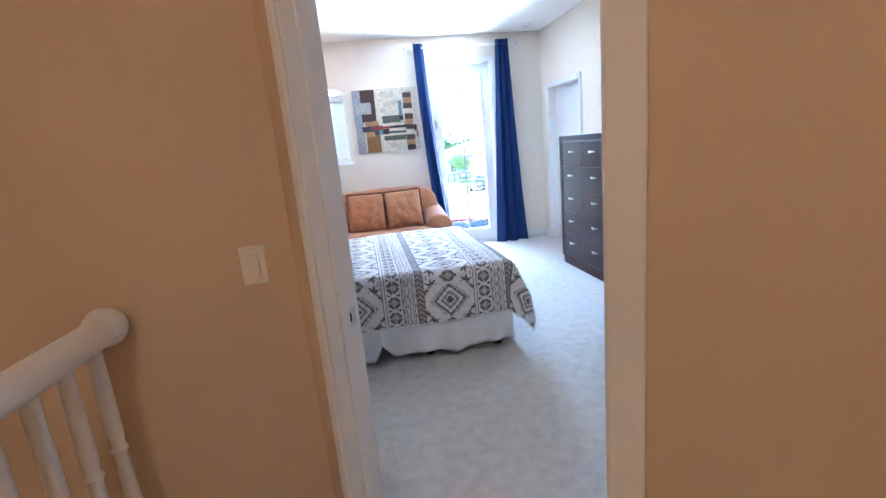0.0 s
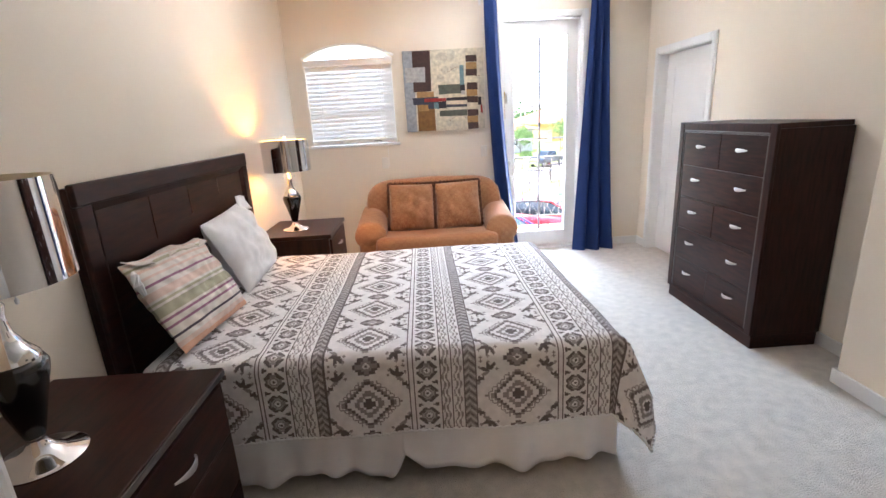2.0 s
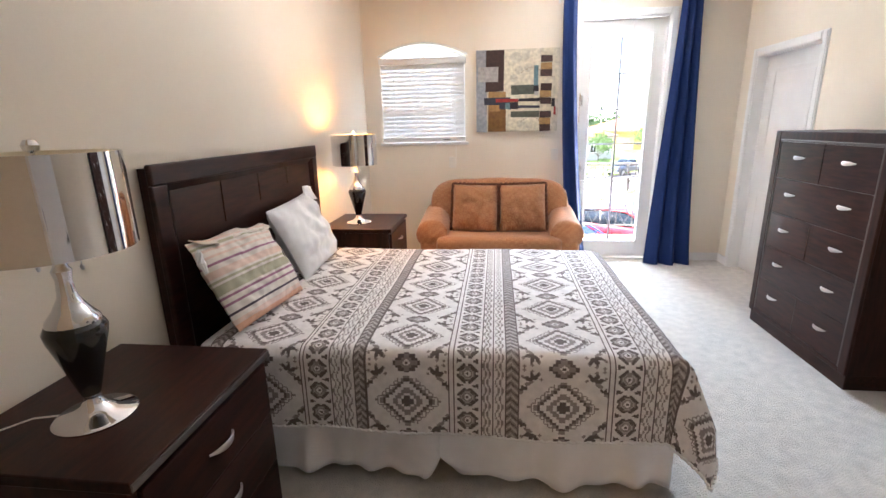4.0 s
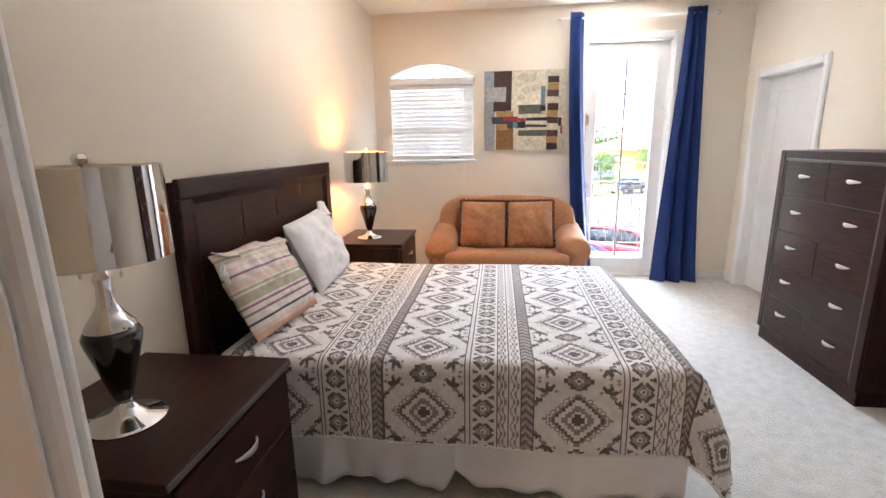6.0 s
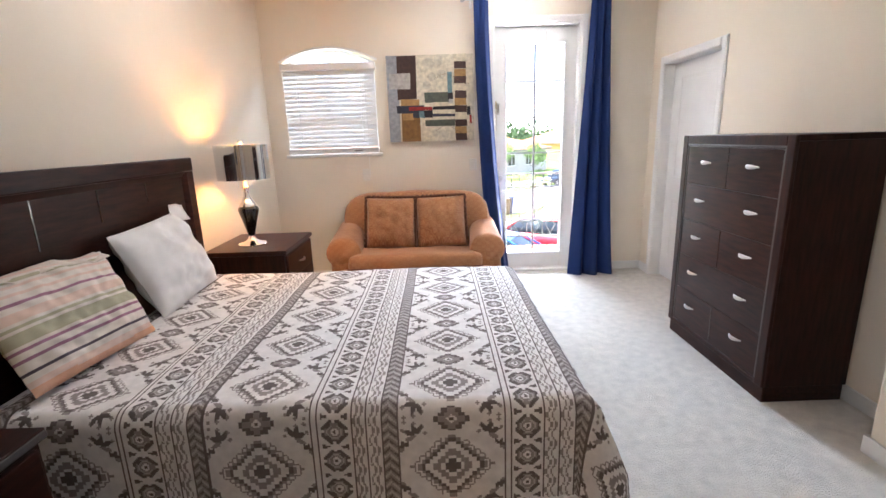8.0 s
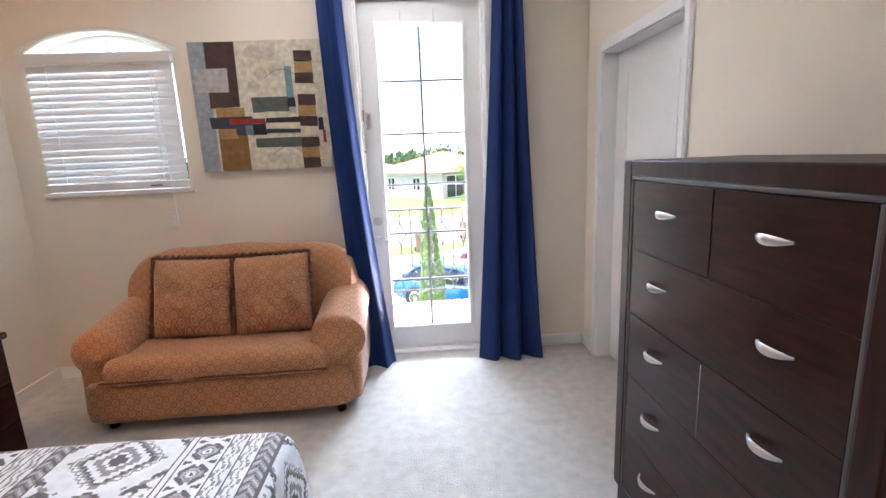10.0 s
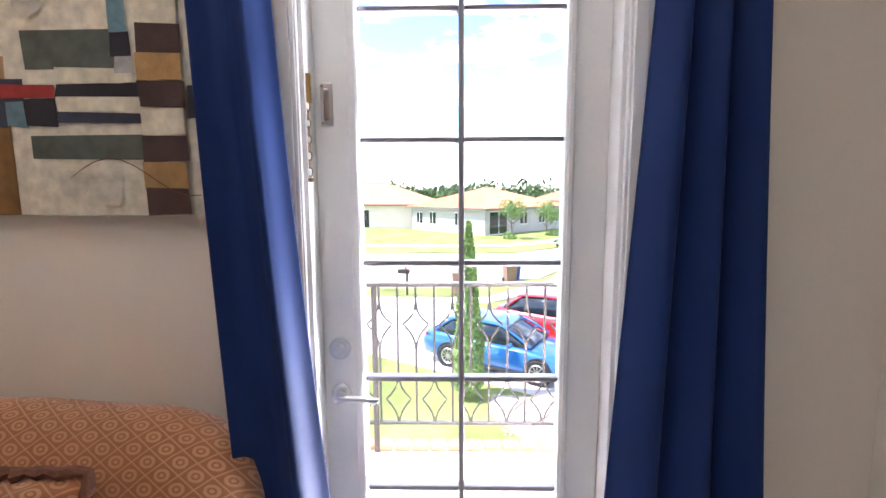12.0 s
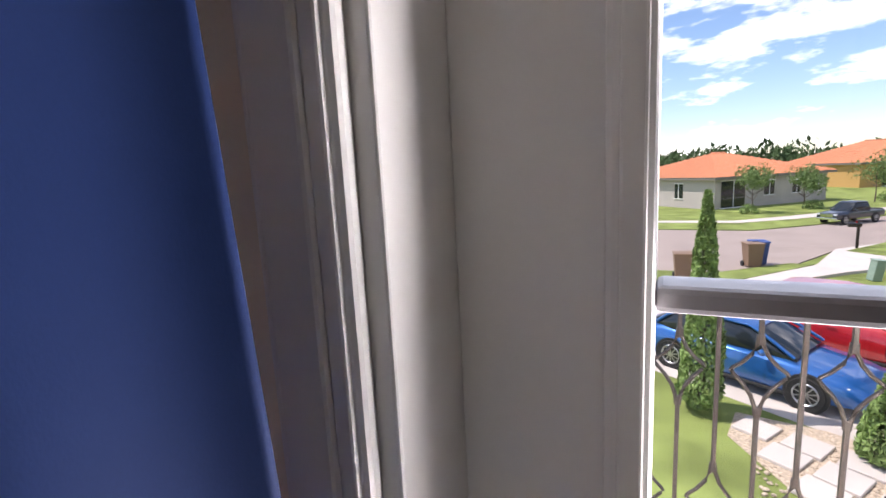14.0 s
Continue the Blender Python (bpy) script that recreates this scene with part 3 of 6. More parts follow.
for x in (WX0 + 0.14, WX1 - 0.14):
    part("ladder_cord", tube([(x, W0 - 0.038, 2.09), (x, W0 - 0.038, 1.35)], 0.0022, 5), M_LINEN, bl)
part("pull_cord", tube([(WX1 - 0.1, W0 - 0.048, 2.09), (WX1 - 0.1, W0 - 0.046, 1.60), (WX1 - 0.1, W0 - 0.03, 1.05)], 0.002, 5), M_LINEN, bl)


# ---- the curtains ----
def curtain(x_top, x_bot, z_top, seed, lean, label):
    th = thing("curtain", ((x_bot[0] + x_bot[1]) / 2, 6.43, 0.02), label, "curtain", "navy curtains")
    ox, oy, oz = th.location
    rnd = random.Random(seed)
    ph = [rnd.uniform(0, 6.28) for _ in range(4)]
    nu, nv = 72, 48
    folds = 1.25 if lean else 2.6
    ph[0] = -0.4 if lean else ph[0]

    def f(i, j):
        s, t = i / nu, j / nv
        k = t ** (1.7 if lean else 1.2)
        x0 = x_top[0] + (x_bot[0] - x_top[0]) * k
        x1 = x_top[1] + (x_bot[1] - x_top[1]) * k
        amp = 0.018 + 0.020 * t
        y = 6.375 + 0.07 * lean * (s - 0.4) + 0.03 * (1 - t) - 0.045 * t ** 6 + amp * math.sin(2 * math.pi * folds * s + ph[0] + 0.25 * math.sin(2.2 * t + ph[1])) + 0.0012 * math.sin(2 * math.pi * 5.3 * s + ph[2] + t)
        x = x0 + (x1 - x0) * s + 0.012 * math.sin(2 * math.pi * folds * s + ph[3]) * (0.4 + t)
        return x - ox, y - oy, z_top * (1 - t) + 0.008 + 0.004 * math.sin(9 * s) * t - oz
    ob = part("cloth", grid(nu, nv, f), M_CURTAIN, th, smooth=True)
    so = ob.modifiers.new("thick", "SOLIDIFY")
    so.thickness = 0.003

    def hem(i, j):
        p = f(i, nv - 2 + j)
        return p[0], p[1] - 0.005, p[2]
    part("hem", grid(nu, 2, hem), M_CURTAIN, th, smooth=True)
    return th


curtain((1.20, 1.345), (1.335, 1.553), 2.69, 3, 1, "navy blue blackout curtain drawn aside by the sofa")
curtain((2.30, 2.455), (2.15, 2.56), 2.69, 8, 0, "navy blue blackout curtain hanging to the carpet")
rod = thing("curtain_rod", (1.8, 6.43, 2.645), "slim white metal curtain rod over the balcony door", "curtain rod")
part("rod", tube([(-0.70, 0, 0), (0.78, 0, 0)], 0.009, 10), M_WHITE, rod, smooth=True)
for x in (-0.70, 0.78):
    part("finial", moved(lathe([(0.011, -0.02), (0.02, -0.012), (0.02, 0.012), (0.011, 0.02)], 14), pose(x, 0, 0, 0, 90, 0)), M_NICKEL, rod, smooth=True)
for x in (-0.62, 0.68):
    part("bracket", bx(tube([(x, 0, -0.006), (x, 0.05, -0.012), (x, 0.098, -0.012)], 0.006, 8), x - 0.012, x + 0.012, 0.092, 0.098, -0.05, 0.02), M_WHITE, rod)


# ---- switches and sockets ----
def wall_plate(m, kind, label):
    th = thing("light_switch" if kind == "switch" else "wall_socket", m, label, "light switch" if kind == "switch" else "socket")
    part("plate", box(-0.036, 0.036, -0.006, 0, -0.059, 0.059, b=0.003), M_PLASTIC, th)
    if kind == "switch":
        part("rocker", moved(box(-0.0165, 0.0165, -0.005, 0.001, -0.033, 0.033, b=0.0025), pose(0, -0.007, 0, 3)), M_PLASTIC, th)
    else:
        for z in (-0.02, 0.02):
            part("outlet", moved(lathe([(0.0165, 0), (0.0165, 0.003), (0.015, 0.004)], 16), pose(0, -0.005, z, 90)), M_PLASTIC, th)
    for z in (-0.048, 0.048):
        part("screw", moved(lathe([(0.0032, 0), (0.0025, 0.0015)], 8), pose(0, -0.006, z, 90)), M_NICKEL, th)


wall_plate(pose(0.02, 1.56, 1.115), "switch", "ivory rocker light switch on the hall wall")
wall_plate(pose(1.185, W0, 1.15), "switch", "ivory rocker light switch beside the curtain")
wall_plate(pose(2.60, W0, 0.37), "socket", "ivory wall socket near the baseboard")
wall_plate(pose(0.10, W0, 1.08), "socket", "ivory wall plate above the sofa")
sd = thing("smoke_detector", (2.62, 6.1, H), "small white round smoke detector on the ceiling", "smoke detector")
part("body", lathe([(0.0, -0.035), (0.04, -0.034), (0.052, -0.022), (0.055, 0.0)], 24), M_WHITE, sd, smooth=True)
part("vent_ring", lathe([(0.046, -0.036), (0.049, -0.030), (0.046, -0.026)], 24), M_PLASTIC, sd)


# ---- the bed ----
BX0, BX1, BY_0, BY_1, BT = -0.72, 1.285, 3.085, 4.67, 0.615
bed = thing("bed", (0.27, 3.88, 0), "double bed with a dark wooden headboard and white skirt", "bed")
OFF = Matrix.Translation((-0.27, -3.88, 0))


def bpart(name, bm, m, label="", smooth=False, parent=None):
    return part(name, moved(bm, OFF), m, parent or bed, label, smooth)


bpart("box_spring", box(BX0 + 0.02, BX1 - 0.03, BY_0 + 0.04, BY_1 - 0.04, 0.13, 0.33, b=0.02), M_LINEN)
bpart("mattress", box(BX0 + 0.02, BX1 - 0.015, BY_0 + 0.02, BY_1 - 0.02, 0.33, 0.60, b=0.05, seg=4), M_LINEN, smooth=True)
for x in (BX0 + 0.1, 0.68, BX1 - 0.12):
    for y in (BY_0 + 0.06, BY_1 - 0.12):
        leg = bpart("leg", lathe([(0.022, 0.03), (0.022, 0.13)], 12, at=(x, y, 0)), M_RUBBER)
        bpart("caster", lathe([(0.014, 0.0), (0.028, 0.004), (0.028, 0.026), (0.018, 0.03)], 14, at=(x, y, 0)), M_RUBBER, parent=leg)
HB = (-0.826, -0.762)
hb = bpart("headboard", box(HB[0], HB[1] - 0.02, 3.13, 4.82, 0.10, 1.335, b=0.004), M_ESP, "dark espresso panelled headboard")
fr = bmesh.new()
bx(fr, HB[1] - 0.024, HB[1] + 0.004, 3.12, 4.83, 1.265, 1.35, 0.008)
bx(fr, HB[1] - 0.024, HB[1], 3.12, 3.205, 0.02, 1.265, 0.006)
bx(fr, HB[1] - 0.024, HB[1], 4.745, 4.83, 0.02, 1.265, 0.006)
bpart("rim", fr, M_ESP, parent=hb)
bd2 = bmesh.new()
for (ya, za), (yb, zb) in (((3.205, 1.265), (4.745, 1.265)), ((3.205, 0.5), (3.205, 1.265)), ((4.745, 1.265), (4.745, 0.5))):
    inn = lambda y, z: (y + (0.03 if y < 4 else -0.03), z - (0.03 if z > 1 else 0))
    vs = [bd2.verts.new((HB[1] + 0.001, ya, za)), bd2.verts.new((HB[1] + 0.001, yb, zb)), bd2.verts.new((HB[1] - 0.0195, *inn(yb, zb))), bd2.verts.new((HB[1] - 0.0195, *inn(ya, za)))]
    bd2.faces.new(vs)
bpart("bead", bd2, M_ESP, parent=hb)
for k, y in enumerate((3.605, 3.975, 4.345)):
    bpart("groove", box(HB[1] - 0.0215, HB[1] - 0.0185, y - 0.004, y + 0.004, 1.03 + 0.05 * k, 1.234), M_BLACK, parent=hb)

# skirt: three gathered lengths on the near side, one round the foot
def skirt(x0, x1, y, along_x, seed, dip):
    rnd = random.Random(seed)
    ph = [rnd.uniform(0, 6.28) for _ in range(5)]
    nu = max(24, int(abs(x1 - x0) * 90))

    def f(i, j):
        s, t = i / nu, j / 10
        a = x0 + (x1 - x0) * s
        fold = math.sin(a * 24 + ph[0]) * 0.5 + math.sin(a * 41 + ph[1] + 1.5 * math.sin(a * 5)) * 0.35 + 0.3 * math.sin(a * 9 + ph[2])
        out = (0.006 + 0.028 * t * t) * fold + 0.018 * t
        low = 0.034 + 0.022 * (0.5 + 0.5 * math.sin(a * 12 + ph[3])) + dip(s)
        z = 0.33 + (low - 0.33) * t
        return (a, y - out, z) if along_x else (y + out, a, z)
    ob = bpart("skirt", grid(nu, 10, f), M_SKIRT, smooth=True)
    ob.modifiers.new("thick", "SOLIDIFY").thickness = 0.002


skirt(BX0, 0.36, BY_0 + 0.012, True, 1, lambda s: 0.12 * max(0, (s - 0.93) / 0.07) ** 1.4)
skirt(0.345, BX1 - 0.01, BY_0 + 0.004, True, 2, lambda s: 0.13 * max(0, (0.10 - s) / 0.10) ** 1.3)
skirt(BY_0, BY_1, BX1 - 0.012, False, 3, lambda s: 0.0)

# ---- the quilt, woven in square cells ----
CELL = 0.005
quilt_mat = attr_mat("woven_quilt", "tone", [(0.79, 0.765, 0.76), (0.52, 0.485, 0.475), (0.31, 0.275, 0.27), (0.145, 0.12, 0.118)], 0.92, 420, 0.10, 0.5)
PERIOD, REPEAT = 0.613, 0.333


def weave(x, s):
    """The quilt's pattern at x along the bed and s across it: 0 cloth, 1 pale grey, 2 grey, 3 near black."""
    p = (x - 0.838 + PERIOD / 2) % PERIOD - PERIOD / 2      # 0 at a diamond's middle
    q = (s - 0.132 + REPEAT / 2) % REPEAT - REPEAT / 2
    ap, aq = abs(p), abs(q)
    if ap < 0.167:
        e = REPEAT / 2 - aq
        d2 = ap * 0.72 + e                       # small medallion between two diamonds
        st = 0.0125
        if ap < 0.056 and e < 0.042:
            m2 = math.floor(ap / 0.011) * 0.011 * 0.72 + math.floor(e / 0.011) * 0.011
            if d2 < 0.007:
                return 3
            if d2 < 0.014:
                return 0
            if m2 < 0.040:
                return 3 if m2 > 0.026 else 2
        d = math.floor(ap / st) * st + math.floor(aq / st) * st
        if d < 0.013:
            return 3
        if d < 0.036:
            return 0
        if d < 0.061:
            return 2
        if d < 0.080:
            return 0
        if d < 0.105:
            return 3 if d < 0.092 else 2
        # thin stepped outline
        g = 0.017
        if 0.118 <= math.floor(ap / g) * g + math.floor(aq / g) * g < 0.134 and ap > 0.035 and (ap % g < 0.005 or aq % g < 0.005):
            return 2
        # leaf sprays
        for cx, cy, big in ((0.112, 0.112, 1.0), (0.150, 0.066, 0.62)):
            lx, ly = ap - cx, aq - cy
            for a_, w_ in ((-0.5, 0.008), (0.35, 0.009), (1.2, 0.009), (2.0, 0.008)):
                f, n_ = lx * math.cos(a_) + ly * math.sin(a_), -lx * math.sin(a_) + ly * math.cos(a_)
                if 0.004 < f < 0.044 * big and abs(n_) < w_ * (0.4 + 0.6 * big) * math.sin(math.pi * f / (0.044 * big)):
                    return 3 if a_ > 0 else 2
        for cx, cy in ((0.092, 0.142), (0.122, 0.154), (0.086, 0.120), (0.156, 0.130), (0.150, 0.158)):
            if abs(ap - cx) + abs(aq - cy) < 0.008:
                return 2
        return 0
    w = (p if p > 0 else p + PERIOD) - 0.167
    if w < 0.005 or 0.018 < w < 0.023:
        return 3
    if w < 0.018:
        return 0
    if w < 0.126:                               # medallion column
        cx, r2 = abs(w - 0.0745), abs((s + 0.02) % 0.1035 - 0.05175)
        r = max(cx, r2, (cx + r2) * 0.74)
        if r < 0.006:
            return 3
        if r < 0.013:
            return 0
        if r < 0.020:
            return 2
        if r < 0.024:
            return 1
        if r < 0.041:
            return 0 if min(cx, r2) < 0.005 and r > 0.033 else 3 if r > 0.030 or abs(cx - r2) < 0.012 else 2
        if r2 > 0.040 and cx > 0.018 and (cx - 0.018) * 0.35 > abs(r2 - 0.0505) and cx < 0.044:
            return 3
        return 0
    if w < 0.131 or 0.175 < w < 0.180 or 0.224 < w < 0.229 or w > 0.271:
        return 3
    if w < 0.224:                               # stepped key lines
        k = (w - (0.131 if w < 0.175 else 0.180)) / 0.044
        saw = abs((s % 0.070) / 0.035 - 1)
        lev = math.floor(saw * 4) / 4
        for off in (0.12, 0.50):
            if abs(k - off - lev * 0.36) < 0.058 or (abs(saw * 4 - round(saw * 4)) < 0.30 and abs(k - off - lev * 0.36) < 0.10):
                return 2
        return 0
    k = abs(w - 0.250)                          # herringbone band
    return (3, 2, 1, 2)[math.floor((s + 0.9 * k + 0.011 * (w > 0.25)) / 0.0085) % 4]


TOP0, TOPX = BY_0 + 0.02, BX1 - 0.02
S_NEAR, S_FAR = -0.345, (BY_1 - BY_0) + 0.22
X_START, X_END = BX0 + 0.10, BX1 + 0.335
ni, nj = int((X_END - X_START) / CELL), int((S_FAR - S_NEAR) / CELL)


def rolled(a, r=0.055):
    """How far out and how far down a cloth goes, a along it past an edge with rounding r."""
    q = r * math.pi / 2
    if a <= 0:
        return a, 0.0
    if a < q:
        return r * math.sin(a / r), r * (1 - math.cos(a / r))
    return r, r + a - q


def quilt_point(i, j):
    x, s = X_START + i * CELL, S_NEAR + j * CELL
    ax, an = x - (BX1 - 0.045), -(s - 0.045)
    af = s - (BY_1 - BY_0 - 0.045)
    z = BT + 0.006 * math.sin(5 * x + 1.7 * math.sin(3 * s)) * math.sin(4.1 * s + 0.6) + 0.0025 * noise.noise((x * 9, s * 9, 0))
    px, py = x, BY_0 + s
    if ax > 0 and an > 0:                      # the loose corner
        th, r = math.atan2(an, ax), math.hypot(ax, an)
        o, d = rolled(r)
        flare = 0.16 * d * max(0, math.cos(th)) + 0.13 * math.sin(2 * th) ** 2 * min(1, r / 0.3) + 0.018 * math.sin(6 * th) * min(1, r / 0.2)
        px, py = BX1 - 0.045 + (o + flare) * math.cos(th), BY_0 + 0.045 - (o + flare * 0.6) * math.sin(th)
        z -= d
    elif ax > 0:
        o, d = rolled(ax)
        px, z = BX1 - 0.045 + o + d * (0.16 + 0.05 * math.sin(s * 8)), z - d
    elif an > 0:
        o, d = rolled(an)
        py, z = BY_0 + 0.045 - o - 0.045 * d * (0.5 + 0.5 * math.sin(x * 9 + 0.8 * math.sin(3 * x))), z - d
    if af > 0 and not (ax > 0 and an > 0):
        o, d = rolled(af)
        py, z = BY_0 + (BY_1 - BY_0 - 0.045) + o, z - d
    return px, py, z


quilt = thing("quilt", (0.27, 3.88, 0.6), "white and charcoal woven quilt with stepped diamonds, spread over the bed", "quilt")
verts = [quilt_point(i, j) for i in range(ni + 1) for j in range(nj + 1)]
faces = [(i * (nj + 1) + j, (i + 1) * (nj + 1) + j, (i + 1) * (nj + 1) + j + 1, i * (nj + 1) + j + 1) for i in range(ni) for j in range(nj)]
tones = [(weave(X_START + (i + 0.5) * CELL, S_NEAR + (j + 0.5) * CELL) + 0.5) / 4 for i in range(ni) for j in range(nj)]
me = bpy.data.meshes.new("cover")
me.from_pydata([(x - 0.27, y - 3.88, z - 0.6) for x, y, z in verts], [], faces)
me.attributes.new("tone", "FLOAT", "FACE").data.foreach_set("value", tones)
me.materials.append(quilt_mat)
for pl in me.polygons:
    pl.use_smooth = True
ob = new("cover", me)
ob.parent = quilt
so = ob.modifiers.new("thick", "SOLIDIFY")
so.thickness, so.offset = 0.006, -1


def hem_trim(points):
    pts = [quilt_point(i, j) for i, j in points]
    bm_ = tube([(x - 0.27 + 0.002 * math.sin(k * 2.1), y - 3.88 - 0.003, z - 0.6 - 0.002 + 0.003 * math.sin(k * 1.7)) for k, (x, y, z) in enumerate(pts)], [0.0055 + 0.002 * math.sin(k * 2.7) for k in range(len(pts))], 6)
    part("hem_trim", bm_, M_LINEN, quilt, "short white fringe along the hem")


hem_trim([(i, 0) for i in range(0, ni + 1, 2)])
hem_trim([(ni, j) for j in range(0, nj + 1, 2)])


# ---- pillows ----
def cushion_bm(w, h, t, seed, n=26, pinch=0.10, wrinkle=0.010):
    """A stuffed cushion in its x-z plane, y its thickness, bottom at z = 0."""
    bm = bmesh.new()
    for side in (-1, 1):
        def f(i, j):
            a, b = i / n * 2 - 1, j / n * 2 - 1
            fall = (max(0, 1 - abs(a) ** 2.6) * max(0, 1 - abs(b) ** 2.6)) ** 0.55
            kx = 1 - pinch * (1 - abs(b) ** 2) * abs(a) ** 3 * 0.6
            kz = 1 - pinch * (1 - abs(a) ** 2) * abs(b) ** 3 * 0.6
            wr = wrinkle * noise.noise((a * 2.6 + seed, b * 2.6, side * 3.0)) + 0.4 * wrinkle * noise.noise((a * 7 + seed, b * 7, side))
            return a * w / 2 * kx, side * t / 2 * fall + wr * (0.3 + fall), (b * kz + 1) * h / 2
        grid(n, n, f, bm)
    bmesh.ops.remove_doubles(bm, verts=bm.verts, dist=0.0035)
    return bm


stripe_mat = attr_mat("striped_cotton", "tone", [(0.76, 0.70, 0.64), (0.74, 0.43, 0.29), (0.46, 0.44, 0.31), (0.09, 0.07, 0.09), (0.74, 0.57, 0.49), (0.36, 0.18, 0.26)], 0.92, 500, 0.06, 0.3)


def pillow(m, w, h, t, seed, mtl, label, striped=False):
    th = thing("pillow", m, label, "pillow", "pillows on the bed")
    ob = part("pillowcase", cushion_bm(w, h, t, seed, 80 if striped else 36, 0.05, 0.022), mtl, th, smooth=True)
    if striped:
        bands = (1, 1, 1, 4, 4, 0, 0, 3, 0, 0, 0, 5, 0, 0, 5, 0, 2, 2, 2, 2, 0, 2, 0, 4, 4, 4, 0, 0, 5, 0, 0, 4, 0, 0, 4, 0, 2, 0, 4, 0)
        val = []
        for pl in ob.data.polygons:
            z = pl.center.z / h
            val.append((bands[int(max(0, min(0.999, z)) * len(bands))] + 0.5) / 6)
        ob.data.attributes.new("tone", "FLOAT", "FACE").data.foreach_set("value", val)
    return th


p1 = pillow(pose(-0.50, 3.46, BT + 0.005, -28, 0, 90) @ pose(0, 0, 0, 0, 4, 0), 0.62, 0.43, 0.15, 4, stripe_mat, "striped pink, sage and cream pillow leaning on the headboard", True)
part("tie", tube([(-0.30, -0.03, 0.38), (-0.335, -0.05, 0.36), (-0.35, -0.05, 0.32), (-0.342, -0.045, 0.28)], [0.008, 0.016, 0.018, 0.008], 8), M_LINEN, p1, "loose white corner of the case")
M_CUFF = mat("cream_cotton", (0.74, 0.67, 0.60), 0.92, var=0.08, scale=14, bump=0.3, bump_scale=400)


def cuff_f(i, j):
    """The loose open end of the pillowcase, gathered along the top edge."""
    x = -0.285 + 0.57 * i / 40
    return x, -0.050 + 0.020 * j + 0.009 * math.sin(x * 34 + 0.6 * j) + 0.005 * math.sin(x * 71), 0.388 + 0.016 * j + 0.008 * math.sin(x * 19 + 1.0)


cuff = part("cuff", grid(40, 3, cuff_f), M_CUFF, p1, "gathered cream cuff at the open end", True)
cuff.modifiers.new("thick", "SOLIDIFY").thickness = 0.004
p2 = pillow(pose(-0.53, 4.20, BT + 0.005, -24, 0, 90) @ pose(0, 0, 0, 0, -3, 0), 0.60, 0.46, 0.19, 9, M_LINEN, "plump white pillow leaning on the headboard")
flap = part("corner_flap", grid(6, 6, lambda i, j: (0.20 + 0.022 * i + 0.006 * j, -0.03 + 0.010 * math.sin(i * 0.9 + j * 0.5), 0.405 + 0.016 * j - 0.004 * i)), M_LINEN, p2, "loose corner of the case", True)
flap.modifiers.new("thick", "SOLIDIFY").thickness = 0.003


# ---- bow handles ----
def bow_handle(parent, m, length=0.105):
    """A slim leaf-shaped bow handle; local x along it, -y out of the drawer."""
    n = 12
    bm = bmesh.new()

    def f(i, j):
        s = i / n * 2 - 1
        wz = 0.010 * (1 - s * s) + 0.0025
        a = j / 8 * 2 * math.pi
        return s * length / 2, -0.024 * (1 - s * s) + 0.0045 * math.cos(a) - 0.002, wz * math.sin(a)
    grid(n, 8, f, bm)
    bmesh.ops.remove_doubles(bm, verts=bm.verts, dist=0.0004)
    ob = part("handle", moved(bm, m), M_NICKEL, parent, "polished bow handle", True)
    return ob


# ---- the chest of drawers: front towards -x ----
DR = (2.488, 2.938, 3.955, 4.950, 1.388)
chest = thing("chest_of_drawers", (DR[0], (DR[2] + DR[3]) / 2, 0), "tall espresso wood chest of drawers with chrome handles", "chest of drawers")
hw = (DR[3] - DR[2]) / 2
dp = DR[1] - DR[0]
part("body", bx(box(0.016, dp, -hw, hw, 0.09, DR[4] - 0.03, b=0.004), 0.01, dp - 0.01, -hw + 0.004, hw - 0.004, DR[4] - 0.03, DR[4], 0.004), M_ESPV, chest)
part("plinth", box(0.012, dp - 0.01, -hw + 0.006, hw - 0.006, 0, 0.09, b=0.003), M_ESP, chest)
bm = bmesh.new()
for y0, y1, z0, z1 in ((-hw, -hw + 0.055, 0.09, 1.388), (hw - 0.055, hw, 0.09, 1.388), (-hw + 0.055, hw - 0.055, 1.335, 1.388), (-hw + 0.055, hw - 0.055, 0.09, 0.115)):
    bx(bm, -0.004, 0.016, y0, y1, z0, z1, 0.004)
part("face_frame", bm, M_ESPV, chest)
bm = bmesh.new()
for y0, y1, z0, z1 in ((-hw + 0.055, -hw + 0.068, 0.115, 1.322), (hw - 0.068, hw - 0.055, 0.115, 1.322), (-hw + 0.055, hw - 0.055, 1.322, 1.335)):
    bx(bm, -0.002, 0.012, y0, y1, z0, z1, 0.004)
part("edge_bead", bm, M_TRIM, chest, "lighter satin edge bead")
rows = 5
for r in range(rows):
    z1 = 1.318 - r * 0.24
    z0 = z1 - 0.2375
    inner = hw - 0.071
    cuts = ((-inner, -0.002), (0.002, inner)) if r == 0 else ((-inner, inner),)
    for y0, y1 in cuts:
        d = part("drawer", box(0.002, 0.03, y0, y1, z0, z1, b=0.0012), M_ESP, chest)
        for y in ([(y0 + y1) / 2] if len(cuts) == 2 else [-0.245, 0.245]):
            bow_handle(d, pose(0.003, y, (z0 + z1) / 2 + 0.025, 0, 0, -90))
    if r in (2, 4):
        part("groove", box(0.0008, 0.003, -0.003, 0.003, z0 + 0.006, z1 - 0.006), M_BLACK, chest)


